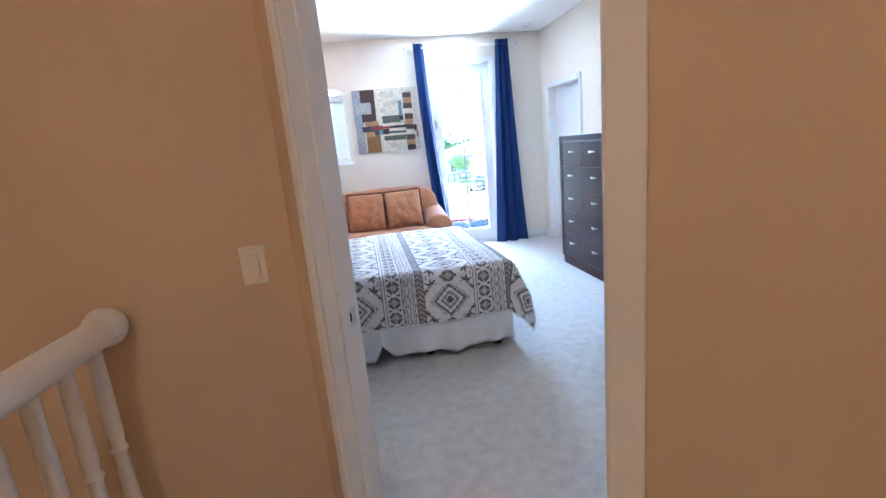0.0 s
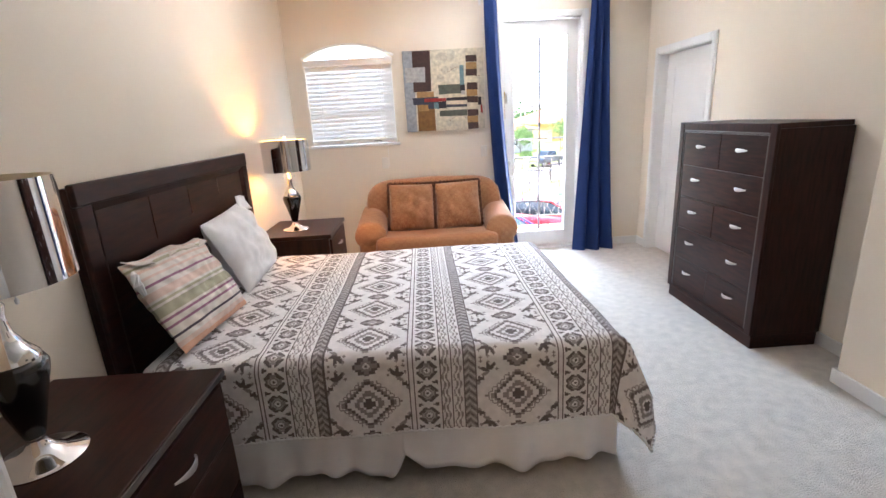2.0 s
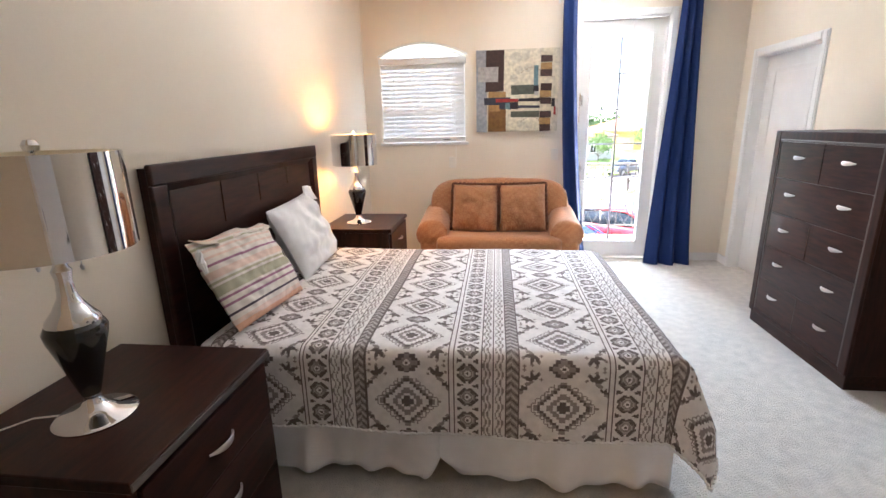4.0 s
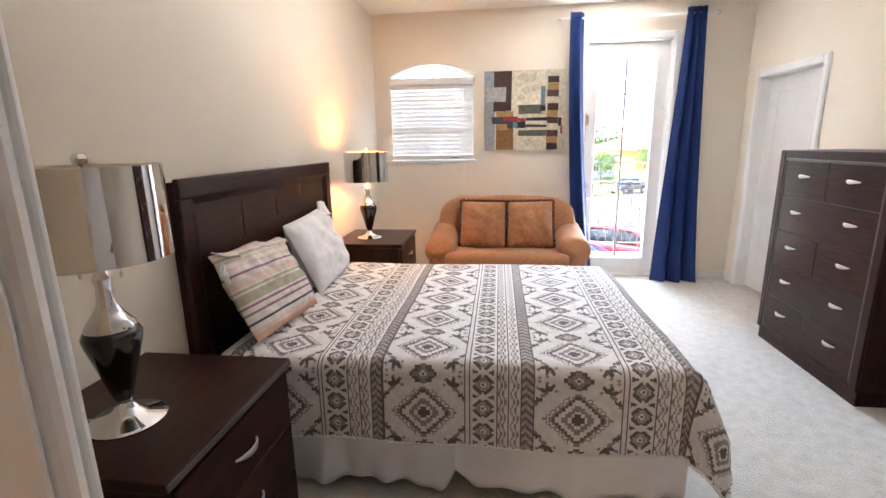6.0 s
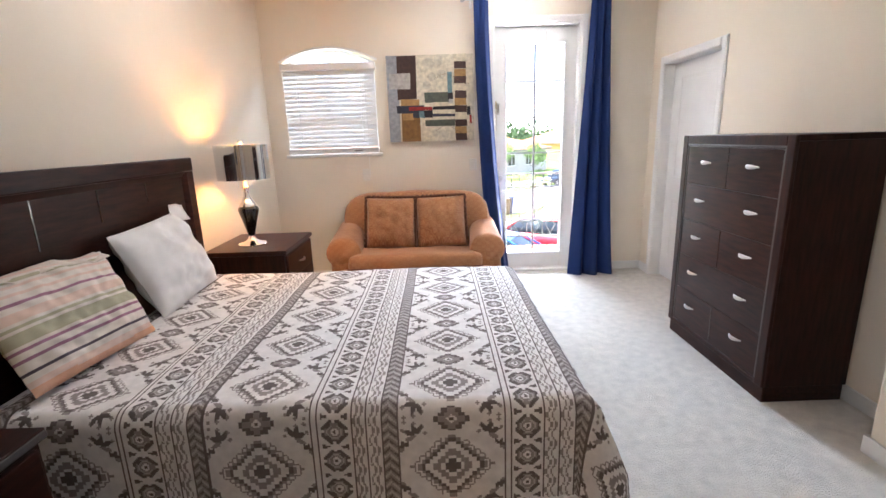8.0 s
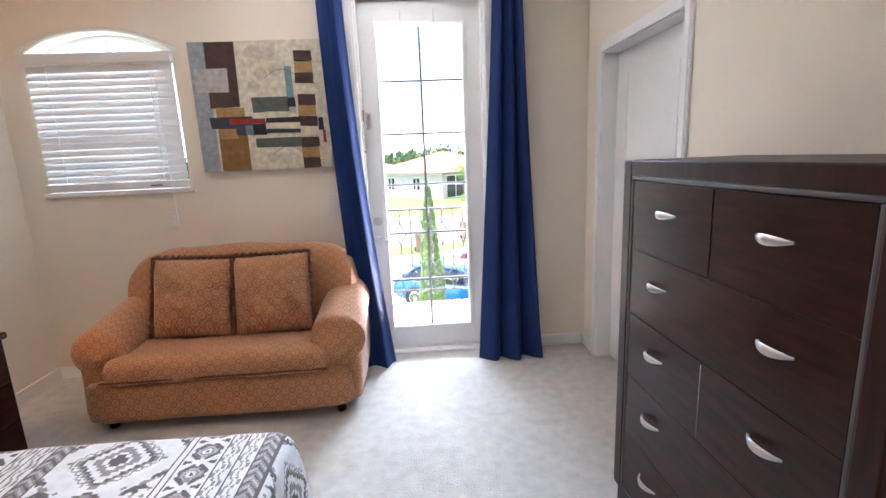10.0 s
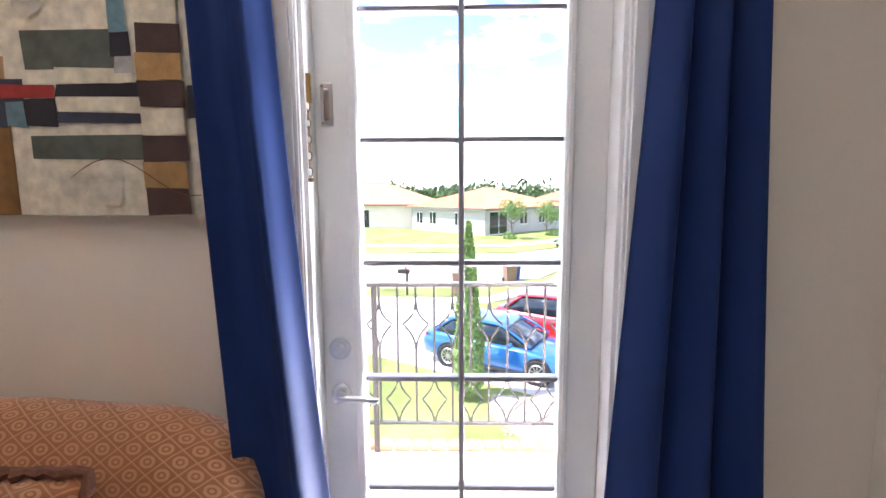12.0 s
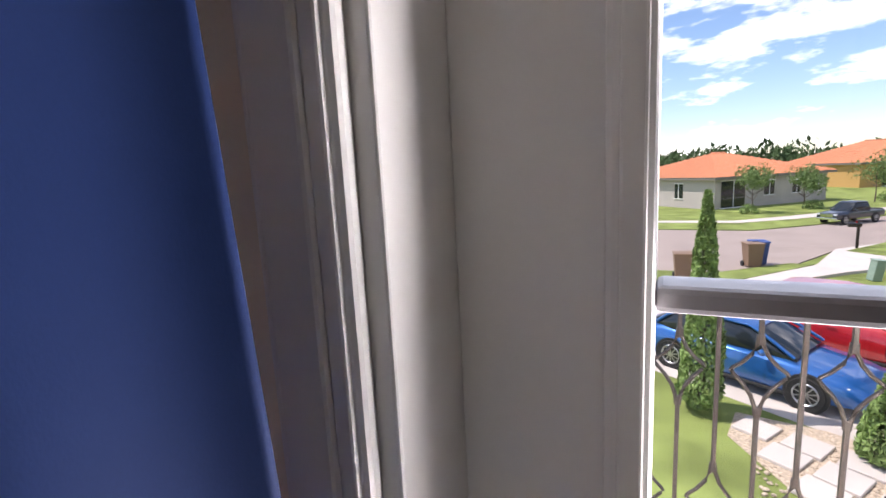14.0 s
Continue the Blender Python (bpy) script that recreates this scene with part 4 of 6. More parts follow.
# ---- bedside tables: front towards +x ----
def nightstand(y0, y1, top, x1=-0.232):
    x0 = XL + 0.025
    th = thing("nightstand", ((x0 + x1) / 2, (y0 + y1) / 2, 0), "dark espresso wooden bedside table with drawers", "bedside table", "bedside tables")
    a, b = (x1 - x0) / 2, (y1 - y0) / 2
    part("top", box(-a, a, -b, b, top - 0.032, top, b=0.004), M_ESP, th)
    part("body", box(-a + 0.008, a - 0.02, -b + 0.008, b - 0.008, 0.07, top - 0.033, b=0.003), M_ESPV, th)
    part("plinth", box(-a + 0.02, a - 0.03, -b + 0.015, b - 0.015, 0, 0.07), M_ESP, th)
    part("front_edge", box(a - 0.001, a + 0.004, -b + 0.002, b - 0.002, top - 0.026, top - 0.006, b=0.002), M_TRIM, th, "lighter satin front edge")
    hgt = (top - 0.05 - 0.09) / 3
    for r in range(3):
        z1 = top - 0.046 - r * (hgt + 0.004)
        d = part("drawer", box(a - 0.02, a - 0.002, -b + 0.03, b - 0.03, z1 - hgt, z1, b=0.003), M_ESP, th)
        bow_handle(d, pose(a - 0.003, 0, z1 - hgt / 2, 0, 0, 90), 0.12)
    return th


nightstand(2.225, 2.872, 0.72)
nightstand(4.86, 5.515, 0.705)


# ---- bedside lamps ----
def table_lamp(m, lit, label):
    th = thing("table_lamp", m, label, "table lamp", "bedside lamps")
    part("base", lathe([(0.098, 0.0), (0.100, 0.006), (0.092, 0.012), (0.055, 0.020), (0.030, 0.040), (0.020, 0.062), (0.022, 0.070)], 40), M_CHROME, th, "chrome foot", True)
    part("vase", lathe([(0.022, 0.070), (0.028, 0.090), (0.052, 0.180), (0.069, 0.240), (0.072, 0.262), (0.064, 0.278), (0.050, 0.286)], 40), M_BLACK, th, "black lacquered tapering body", True)
    part("neck", lathe([(0.050, 0.286), (0.062, 0.281), (0.060, 0.292), (0.040, 0.318), (0.022, 0.352), (0.018, 0.395), (0.023, 0.420), (0.016, 0.432), (0.012, 0.470)], 36), M_CHROME, th, "chrome neck", True)
    part("socket", lathe([(0.017, 0.470), (0.019, 0.475), (0.019, 0.530), (0.012, 0.535)], 20), M_BRASS, th, smooth=True)
    r, z0, z1 = 0.178, 0.475, 0.712
    bm = bmesh.new()
    prof = [(r, z0), (r, z1), (r - 0.003, z1), (r - 0.003, z0)]
    seg = 56
    rings = [[bm.verts.new((a * math.cos(2 * math.pi * k / seg), a * math.sin(2 * math.pi * k / seg), z)) for k in range(seg)] for a, z in prof]
    for q in range(4):
        a, b = rings[q], rings[(q + 1) % 4]
        for k in range(seg):
            f = bm.faces.new((a[k], a[(k + 1) % seg], b[(k + 1) % seg], b[k]))
            f.material_index = 1 if q == 2 else 0
    part("shade", bm, [M_SHADE, M_SHADEIN], th, "mirrored drum shade", True)
    bm = tube([(0, 0, 0.535), (0, 0, 0.708)], 0.003, 6)
    for k in range(3):
        a = k * 2.094
        tube([(0, 0, 0.700), (0.174 * math.cos(a), 0.174 * math.sin(a), 0.700)], 0.0022, 5, bm)
    part("spider", bm, M_NICKEL, th)
    part("finial", lathe([(0.004, 0.70), (0.006, 0.712), (0.016, 0.718), (0.019, 0.730), (0.012, 0.742), (0.0, 0.745)], 18), M_CHROME, th, smooth=True)
    for k in (-1, 1):
        part("pull_chain", lathe([(0.0, 0.418), (0.004, 0.421), (0.005, 0.430), (0.0012, 0.436), (0.0012, 0.52)], 8, at=(0.05 * k, 0.012 * k, 0)), M_NICKEL, th)
        b = part("bulb", moved(lathe([(0.010, 0.0), (0.013, 0.02), (0.026, 0.05), (0.027, 0.065), (0.016, 0.088), (0.0, 0.094)], 16), pose(0.02 * k, 0, 0.53, 0, 38 * k, 0)), M_BULB if lit else M_LINEN, th, smooth=True)
        b.visible_shadow = False
    return th


table_lamp(pose(-0.52, 2.455, 0.72), False, "chrome and black table lamp with a mirrored drum shade, switched off")
table_lamp(pose(-0.556, 5.12, 0.705, 0, 0, 40), True, "chrome and black table lamp with a mirrored drum shade, glowing")
cord = single("lamp_cord", tube([(-0.60, 2.44, 0.727), (-0.68, 2.42, 0.7245), (-0.73, 2.35, 0.7245), (-0.79, 2.27, 0.7225)], 0.0024, 6), M_PLASTIC, "white lamp cord lying on the bedside table", "cord")


# ---- the sofa ----
sofa = thing("sofa", (0.60, 6.10, 0), "two-seat tan sofa with rolled arms and woven medallions", "sofa")


def puff(bm, x0, x1, y0, y1, z0, z1, r, seed, amp=0.008, n=14):
    """A rounded, slightly uneven upholstered block."""
    q = bmesh.new()
    bx(q, x0, x1, y0, y1, z0, z1)
    bmesh.ops.subdivide_edges(q, edges=q.edges, cuts=n, use_grid_fill=True)
    for v in q.verts:
        c = Vector((min(max(v.co.x, x0 + r), x1 - r), min(max(v.co.y, y0 + r), y1 - r), min(max(v.co.z, z0 + r), z1 - r)))
        d = v.co - c
        if d.length > 1e-6:
            v.co = c + d.normalized() * r
        v.co += Vector((1, 1, 1)) * amp * noise.noise(v.co * 5 + Vector((seed, 0, 0)))
    tmp = bpy.data.meshes.new("tmp")
    q.to_mesh(tmp)
    q.free()
    bm.from_mesh(tmp)
    bpy.data.meshes.remove(tmp)
    return bm


part("base", puff(bmesh.new(), -0.72, 0.72, -0.33, 0.36, 0.06, 0.31, 0.05, 1), M_SOFA, sofa, smooth=True)
part("seat_cushion", puff(bmesh.new(), -0.60, 0.60, -0.40, 0.24, 0.275, 0.430, 0.065, 2), M_SOFA, sofa, smooth=True)
part("seat_front", puff(bmesh.new(), -0.72, 0.72, -0.385, -0.27, 0.06, 0.295, 0.05, 5), M_SOFA, sofa, smooth=True)
part("seat_piping", tube([(-0.60 + 1.2 * k / 12, -0.397 - 0.004 * math.sin(k), 0.315) for k in range(13)], 0.006, 6), M_FRINGE, sofa)
bm = bmesh.new()
nb = 30


def back_f(i, j):
    s, a = i / nb * 2 - 1, j / 20 * 2 * math.pi
    drop = 0.025 * abs(s) ** 4
    wdt = 0.115 * (1 + 0.35 * abs(s) ** 3)
    hgt = 0.335 - drop
    cz, cy = 0.585 - drop * 0.6, 0.245 - 0.05 * abs(s) ** 3
    k = 1 + 0.03 * noise.noise((s * 3, a, 0))
    px, pz = math.copysign(abs(math.cos(a)) ** 0.7, math.cos(a)), math.copysign(abs(math.sin(a)) ** 0.7, math.sin(a))
    end = (1 - abs(s) ** 9) ** 0.5 if abs(s) < 1 else 0.0
    return s * 0.745, cy + wdt * px * k * end + 0.05 * pz, cz + hgt * pz * k * end


part("back", grid(nb, 20, back_f, bm), M_SOFA, sofa, smooth=True)
for sx in (-1, 1):
    bm = bmesh.new()

    def arm_f(i, j):
        t, a = i / 22, j / 24 * 2 * math.pi
        y = -0.335 + 0.66 * t
        end = min(1.0, (max(0.0, t) / 0.07) ** 0.5) * min(1.0, (max(0.0, 1 - t) / 0.07) ** 0.5)
        rx, rz = 0.160 - 0.02 * t, 0.140 + 0.01 * t
        k = 1 + 0.035 * noise.noise((t * 4, math.cos(a) * 1.5, sx * 4 + math.sin(a) * 1.5))
        return sx * 0.648 + rx * math.cos(a) * end * k, y, 0.425 + 0.11 * t + rz * math.sin(a) * end * k
    part("arm_roll", grid(22, 24, arm_f, bm), M_SOFA, sofa, smooth=True)
    part("arm_side", puff(bmesh.new(), min(sx * 0.56, sx * 0.77), max(sx * 0.56, sx * 0.77), -0.315, 0.34, 0.06, 0.45, 0.05, 7 + sx), M_SOFA, sofa, smooth=True)
    part("foot", lathe([(0.025, 0.0), (0.03, 0.06)], 12, at=(sx * 0.64, -0.28, 0)), M_ESP, sofa)


def sofa_pillow(x, seed, tilt, label):
    th = thing("throw_pillow", pose(x, 6.03, 0.418, -15, 0, 0) @ pose(0, 0, 0, 0, tilt, 0), label, "cushion", "sofa cushions")
    part("cushion_body", cushion_bm(0.465, 0.485, 0.25, seed, 30, 0.08, 0.018), M_SOFA, th, smooth=True)
    pts = []
    for k in range(96):
        a = k / 96 * 2 * math.pi
        ca, sa = math.cos(a), math.sin(a)
        m_ = max(abs(ca), abs(sa))
        pts.append((0.238 * ca / m_ + 0.004 * math.sin(k * 2.4), 0.004 * math.sin(k * 1.7) - 0.012, 0.243 + 0.246 * sa / m_ + 0.004 * math.sin(k * 3.1)))
    part("fringe", tube(pts, [0.012 + 0.004 * math.sin(k * 2.9) for k in range(96)], 7, close=True), M_FRINGE, th, "dark brown chenille fringe", True)


sofa_pillow(0.36, 21, 1.5, "tan medallion cushion with a brown fringe, propped on the sofa")
sofa_pillow(0.845, 33, -1.5, "rust medallion cushion with a brown fringe, propped on the sofa")

# ---- the abstract painting ----
PX0, PX1, PZ0, PZ1 = 0.362, 1.197, 1.390, 2.192
PAINTS = [(0.62, 0.56, 0.43), (0.30, 0.32, 0.35), (0.055, 0.026, 0.020), (0.20, 0.10, 0.025), (0.36, 0.21, 0.075), (0.085, 0.095, 0.072), (0.035, 0.038, 0.060),
          (0.30, 0.024, 0.020), (0.62, 0.55, 0.40), (0.13, 0.22, 0.25), (0.40, 0.385, 0.37), (0.014, 0.011, 0.016), (0.53, 0.485, 0.385)]
paint_mat = attr_mat("oil_paint", "tone", PAINTS, 0.7, 90, 0.22, 0.5)
# x0, x1, z0, z1 as parts of the canvas, then the paint
BLOCKS = ((0, 1, 0, 1, 0), (0, 0.13, 0, 1, 1), (0.12, 0.34, 0.5, 1, 2), (0.15, 0.37, 0.42, 0.5, 4), (0.15, 0.37, 0.0, 0.34, 3), (0.16, 0.30, 0.26, 0.34, 4), (0.03, 0.27, 0.62, 0.80, 10),
          (0.43, 0.72, 0.46, 0.57, 5), (0.43, 0.78, 0.18, 0.25, 5), (0.10, 0.42, 0.335, 0.425, 6), (0.24, 0.52, 0.365, 0.41, 7))
BLOCKS2 = ((0.29, 0.36, 0.28, 0.34, 6), (0.36, 0.43, 0.28, 0.36, 9), (0.42, 0.52, 0.28, 0.365, 11), (0.52, 0.78, 0.325, 0.37, 8), (0.52, 0.78, 0.37, 0.41, 11), (0.52, 0.78, 0.29, 0.322, 6),
           (0.52, 0.73, 0.412, 0.458, 8), (0.70, 0.75, 0.56, 0.80, 9), (0.70, 0.76, 0.49, 0.56, 11), (0.71, 0.76, 0.44, 0.488, 10), (0.92, 0.96, 0.30, 0.40, 11), (0.945, 0.975, 0.20, 0.30, 7))
art = thing("painting", ((PX0 + PX1) / 2, W0 - 0.002, PZ0 + 0.002), "square abstract canvas of brown, cream, black and red blocks", "painting")
part("stretcher", box(PX0 - (PX0 + PX1) / 2, PX1 - (PX0 + PX1) / 2, -0.038, -0.004, 0, PZ1 - PZ0, b=0.003), M_LINEN, art)
wv = PX1 - PX0


def patch(pts, k, tone, name="paint_block"):
    q = bmesh.new()
    lay = q.faces.layers.float.new("tone")
    f = q.faces.new([q.verts.new((x, -0.0385 - 0.00025 * k, z)) for x, z in pts])
    f[lay] = (tone + 0.5) / len(PAINTS)
    part(name, q, paint_mat, art)


rnd = random.Random(5)


def block(x0, x1, z0, z1, tone, k):
    j = 0.004 if k else 0.0
    patch([((x - 0.5) * wv + rnd.uniform(-j, j), z * (PZ1 - PZ0) + rnd.uniform(-j, j)) for x, z in ((x0, z0), (x1, z0), (x1, z1), (x0, z1))], k, tone)


for k, q in enumerate(BLOCKS + BLOCKS2):
    block(*q, k)
for k in range(12):
    block(0.775 + 0.004 * (k % 3), 0.912 + 0.004 * (k % 2), 1 - (k + 1) / 12, 1 - k / 12, (8 if k % 4 == 0 else 4) if k % 2 == 0 else 2, 40 + k)
for k, (cx, cz, r) in enumerate(((0.48, 0.90, 0.07), (0.60, 0.93, 0.06), (0.52, 0.75, 0.05), (0.63, 0.78, 0.055), (0.55, 0.10, 0.05), (0.66, 0.07, 0.045), (0.46, 0.66, 0.05))):
    patch([((cx - 0.5 + r * math.cos(a) * rnd.uniform(0.85, 1.1)) * wv, (cz + r * math.sin(a) * rnd.uniform(0.85, 1.1)) * (PZ1 - PZ0)) for a in [i * 0.449 for i in range(14)]], 24 + k, 12, "smudge")
for k in range(2):
    part("brush_line", tube([((0.55 + 0.4 * s / 10 - 0.5) * wv, -0.0515, (0.12 + 0.6 * k + 0.06 * math.sin(s * 0.5)) * (PZ1 - PZ0)) for s in range(11)], 0.0012, 5), M_FRINGE, art)

# ---- the framed print on the near wall ----
fp = thing("framed_print", pose(XN, 2.95, 1.59, 0, 0, -90), "small sepia print in an ornate dark frame", "framed picture")
fw, fh = 0.54, 0.64
bm = bmesh.new()
for x0, x1, z0, z1 in ((-fw / 2, fw / 2, 0, 0.06), (-fw / 2, fw / 2, fh - 0.06, fh), (-fw / 2, -fw / 2 + 0.06, 0.06, fh - 0.06), (fw / 2 - 0.06, fw / 2, 0.06, fh - 0.06)):
    bx(bm, x0, x1, -0.03, -0.003, z0, z1, 0.008)
part("frame", bm, M_BLACK, fp)
bm = bmesh.new()
for k in range(22):
    for z in (0.028, fh - 0.028):
        x = -fw / 2 + 0.03 + k * (fw - 0.06) / 21
        tube([(x - 0.008, -0.031, z - 0.008), (x, -0.036, z + 0.004 * (-1) ** k), (x + 0.008, -0.031, z + 0.008)], [0.002, 0.005, 0.002], 5, bm)
    for x in (-fw / 2 + 0.028, fw / 2 - 0.028):
        z = 0.05 + k * (fh - 0.1) / 21
        tube([(x - 0.008, -0.031, z - 0.006), (x, -0.036, z + 0.003 * (-1) ** k), (x + 0.008, -0.031, z + 0.006)], [0.002, 0.005, 0.002], 5, bm)
part("carving", bm, M_NICKEL, fp, "silvered carved scrolls")
part("mat_board", box(-fw / 2 + 0.058, fw / 2 - 0.058, -0.012, -0.004, 0.058, fh - 0.058), mat("taupe_mat", (0.13, 0.105, 0.095), 0.9, var=0.06), fp)
pr = part("print", box(-0.085, 0.085, -0.0135, -0.012, 0.215, 0.425), mat("sepia_paper", (0.60, 0.55, 0.48), 0.8, var=0.12, scale=12), fp, "pale sepia print of a building")
bm = bmesh.new()
bx(bm, -0.045, 0.04, -0.0145, -0.0135, 0.27, 0.36)
bx(bm, -0.015, 0.02, -0.015, -0.0135, 0.36, 0.39)
part("drawn_building", bm, mat("sepia_ink", (0.22, 0.18, 0.15), 0.9, var=0.4, scale=60), pr)
gl = part("glazing", box(-fw / 2 + 0.06, fw / 2 - 0.06, -0.019, -0.017, 0.06, fh - 0.06), M_GLASS, fp)
gl.visible_shadow = False

# ---- the stair guard in the hall ----
guard = thing("stair_railing", (-0.38, 1.0, 0), "white painted stair railing with turned balusters", "railing")
part("handrail", tube([(0.0, 0.545, 1.0), (-0.005, 0.40, 1.0), (-0.02, 0.10, 1.0), (-0.06, -0.7, 1.0), (-0.10, -1.5, 1.0)], 0.041, 16), M_WHITE, guard, smooth=True)
part("end_knob", moved(lathe([(0.041, -0.03), (0.052, -0.012), (0.056, 0.012), (0.048, 0.03), (0.0, 0.042)], 20), pose(0, 0.50, 1.005, -90)), M_WHITE, guard, smooth=True)
part("shoe_rail", moved(box(-0.03, 0.03, -1.05, 1.02, 0, 0.035, b=0.004), pose(-0.055, -0.48, 0, 0, 0, -2.7)), M_WHITE, guard)
prof = [(0.019, 0.03), (0.019, 0.22), (0.024, 0.235), (0.013, 0.25), (0.022, 0.30), (0.025, 0.40), (0.018, 0.60), (0.016, 0.66), (0.024, 0.675), (0.016, 0.69), (0.020, 0.72), (0.019, 0.97)]
bal = to_mesh("baluster", lathe(prof, 12), M_WHITE, True)
for k in range(13):
    ob = new("baluster", bal)
    ob.parent, ob.location = guard, (-0.007 - 0.0055 * k, 0.44 - 0.115 * k, 0)
hl = thing("hall_ceiling_lamp", (-0.25, -1.05, H), "round hall ceiling lamp", "ceiling lamp")
part("canopy", lathe([(0.0, -0.03), (0.07, -0.028), (0.08, 0.0)], 24), M_NICKEL, hl, smooth=True)


# ---- outside: ground and street ----
G = -3.2


def slab(name, pts, z0, z1, mtl, label):
    bm = bmesh.new()
    lo, hi = [bm.verts.new((x, y, z0)) for x, y in pts], [bm.verts.new((x, y, z1)) for x, y in pts]
    bm.faces.new(hi)
    for i in range(len(pts)):
        j = (i + 1) % len(pts)
        bm.faces.new((lo[i], lo[j], hi[j], hi[i]))
    return structure(name, bm, mtl, label)


bm = bmesh.new()
bmesh.ops.create_grid(bm, x_segments=40, y_segments=40, size=900)
structure("ground", moved(bm, pose(0, 300, G - 0.10)), M_GRASS, "sunlit lawn")
slab("lawn_near", [(-30, 6.8), (14, 6.8), (13.33, 24.27), (8.09, 27.3), (3.2, 24.37), (-28.3, 24)], G - 0.1, G, M_GRASS, "mown front lawn")
slab("road", [(-37.61, 26.76), (3.48, 27.49), (6.28, 29.8), (8.71, 33.92), (11.3, 36.42), (29.81, 49.6), (51.23, 68.95), (51.23, 79.15), (15.45, 49.38), (10.15, 43.66), (6.37, 40.74), (-35.68, 42.33)], G - 0.2, G - 0.05, M_ROAD, "pale sunlit street")
slab("pavement", [(-37.77, 24), (3.2, 24.37), (7.8, 28.58), (12.21, 31.62), (11.3, 36.26), (8.71, 33.92), (7.03, 29.72), (3.2, 25.47), (-37.7, 25.1)], G - 0.1, G + 0.01, M_CONC, "pale concrete pavement")
slab("verge", [(3.34, 25.52), (6.98, 29.72), (6.18, 29.85), (3.29, 27.4), (-37.62, 26.66), (-37.7, 25.15)], G - 0.1, G + 0.03, M_GRASS, "grass verge by the kerb")
slab("verge_far", [(9, 33.41), (10.05, 32.22), (14.77, 36.67), (13.43, 37.9), (11.3, 36.26)], G - 0.1, G + 0.03, M_GRASS, "grass verge by the letterbox")
slab("lawn_far", [(-35.67, 42.41), (6.37, 40.82), (10.15, 43.74), (15.45, 49.52), (51.23, 79.32), (51.23, 119.95), (-33.77, 119.95)], G - 0.1, G + 0.0, M_GRASS, "lawn across the street")
slab("pavement_far", [(-35.24, 45.45), (6.04, 44.52), (9.69, 46.9), (14.9, 51.43), (49.53, 80), (48.68, 81.28), (13.98, 52.66), (8.95, 48.26), (5.84, 45.83), (-35.08, 46.59)], G - 0.1, G + 0.02, M_CONC, "pale concrete pavement")
slab("driveway", [(1.02, 17.09), (5.42, 14.32), (8.64, 19.54), (-5.55, 28.58), (-10.32, 24.18)], G - 0.1, G + 0.012, M_CONC, "pale concrete driveway")
slab("gravel_bed", [(2.7, 15.47), (2.5, 14.61), (3.22, 13.27), (4.46, 12.13), (6.75, 12.32), (6.75, 14.04), (5.13, 14.61), (3.98, 15.28)], G - 0.1, G + 0.02, M_GRAVEL, "pale gravel planting bed")
rnd = random.Random(11)
for k in range(7):
    x, y = 2.95 + (k % 3) * 0.62 + (k // 3) * 0.25, 14.95 - (k // 3) * 0.75 + (k % 3) * -0.30
    st = single("stepping_stone", moved(box(-0.27, 0.27, -0.27, 0.27, 0, 0.06, b=0.015), pose(x, y, G + 0.01, 0, 0, -33 + rnd.uniform(-4, 4))), M_CONC, "square pale stepping stone in the gravel", "paving stone", group="stepping stones")
bm = bmesh.new()
for k in range(900):
    x, y, r = rnd.uniform(2.75, 6.4), rnd.uniform(12.7, 15.6), rnd.uniform(0.02, 0.05)
    if y > 17.3 - 0.55 * x:
        continue
    q = bmesh.ops.create_icosphere(bm, subdivisions=1, radius=r)
    bmesh.ops.transform(bm, matrix=Matrix.Translation((x, y - 0.4, G + 0.02)) @ Matrix.Diagonal((1, rnd.uniform(0.6, 1), 0.6, 1)), verts=q["verts"])
single("pebbles", bm, M_GRAVEL, "loose pale pebbles on the gravel bed", "gravel", "stuff")

# ---- the balcony ----
BAL = 7.885
slab("balcony_floor", [(0.2, W1), (4.0, W1), (4.0, BAL + 0.10), (0.2, BAL + 0.10)], -0.34, -0.09, M_STUCCO, "pale balcony floor")
rail = thing("balcony_railing", (1.9, BAL, -0.09), "dark wrought-iron balcony railing with lozenge bars", "railing")
R0, R1 = -1.6, 2.0
part("top_rail", box(R0, R1, -0.022, 0.022, 1.005, 1.03, b=0.006), M_IRON, rail)
part("bottom_rail", box(R0, R1, -0.012, 0.012, 0.175, 0.195, b=0.003), M_IRON, rail)
for x in (R0, -0.56, R1):
    part("post", box(x - 0.015, x + 0.015, -0.015, 0.015, 0, 1.005, b=0.003), M_IRON, rail)


def lozenge_bar(z0, z1, z2):
    """An upright that opens into a lozenge from z0 up to z2, widest at z1."""
    b = bmesh.new()
    w = 0.071
    for s in (-1, 1):
        up, dn = z2 - z1, z1 - z0
        tube([(s * 0.005, 0, z2 + 0.03), (s * 0.007, 0, z2), (s * 0.020, 0, z2 - up * 0.36), (s * 0.044, 0, z2 - up * 0.70), (s * (w - 0.004), 0, z1 + 0.008), (s * w, 0, z1),
              (s * (w - 0.006), 0, z1 - 0.010), (s * 0.040, 0, z1 - dn * 0.36), (s * 0.018, 0, z1 - dn * 0.68), (s * 0.007, 0, z0), (s * 0.005, 0, z0 - 0.03)], 0.0062, 6, b)
    bx(b, -0.0065, 0.0065, -0.0065, 0.0065, 0.18, z0, 0.001, 1)
    bx(b, -0.0065, 0.0065, -0.0065, 0.0065, z2, 1.008, 0.001, 1)
    return to_mesh("bar", b, M_IRON)


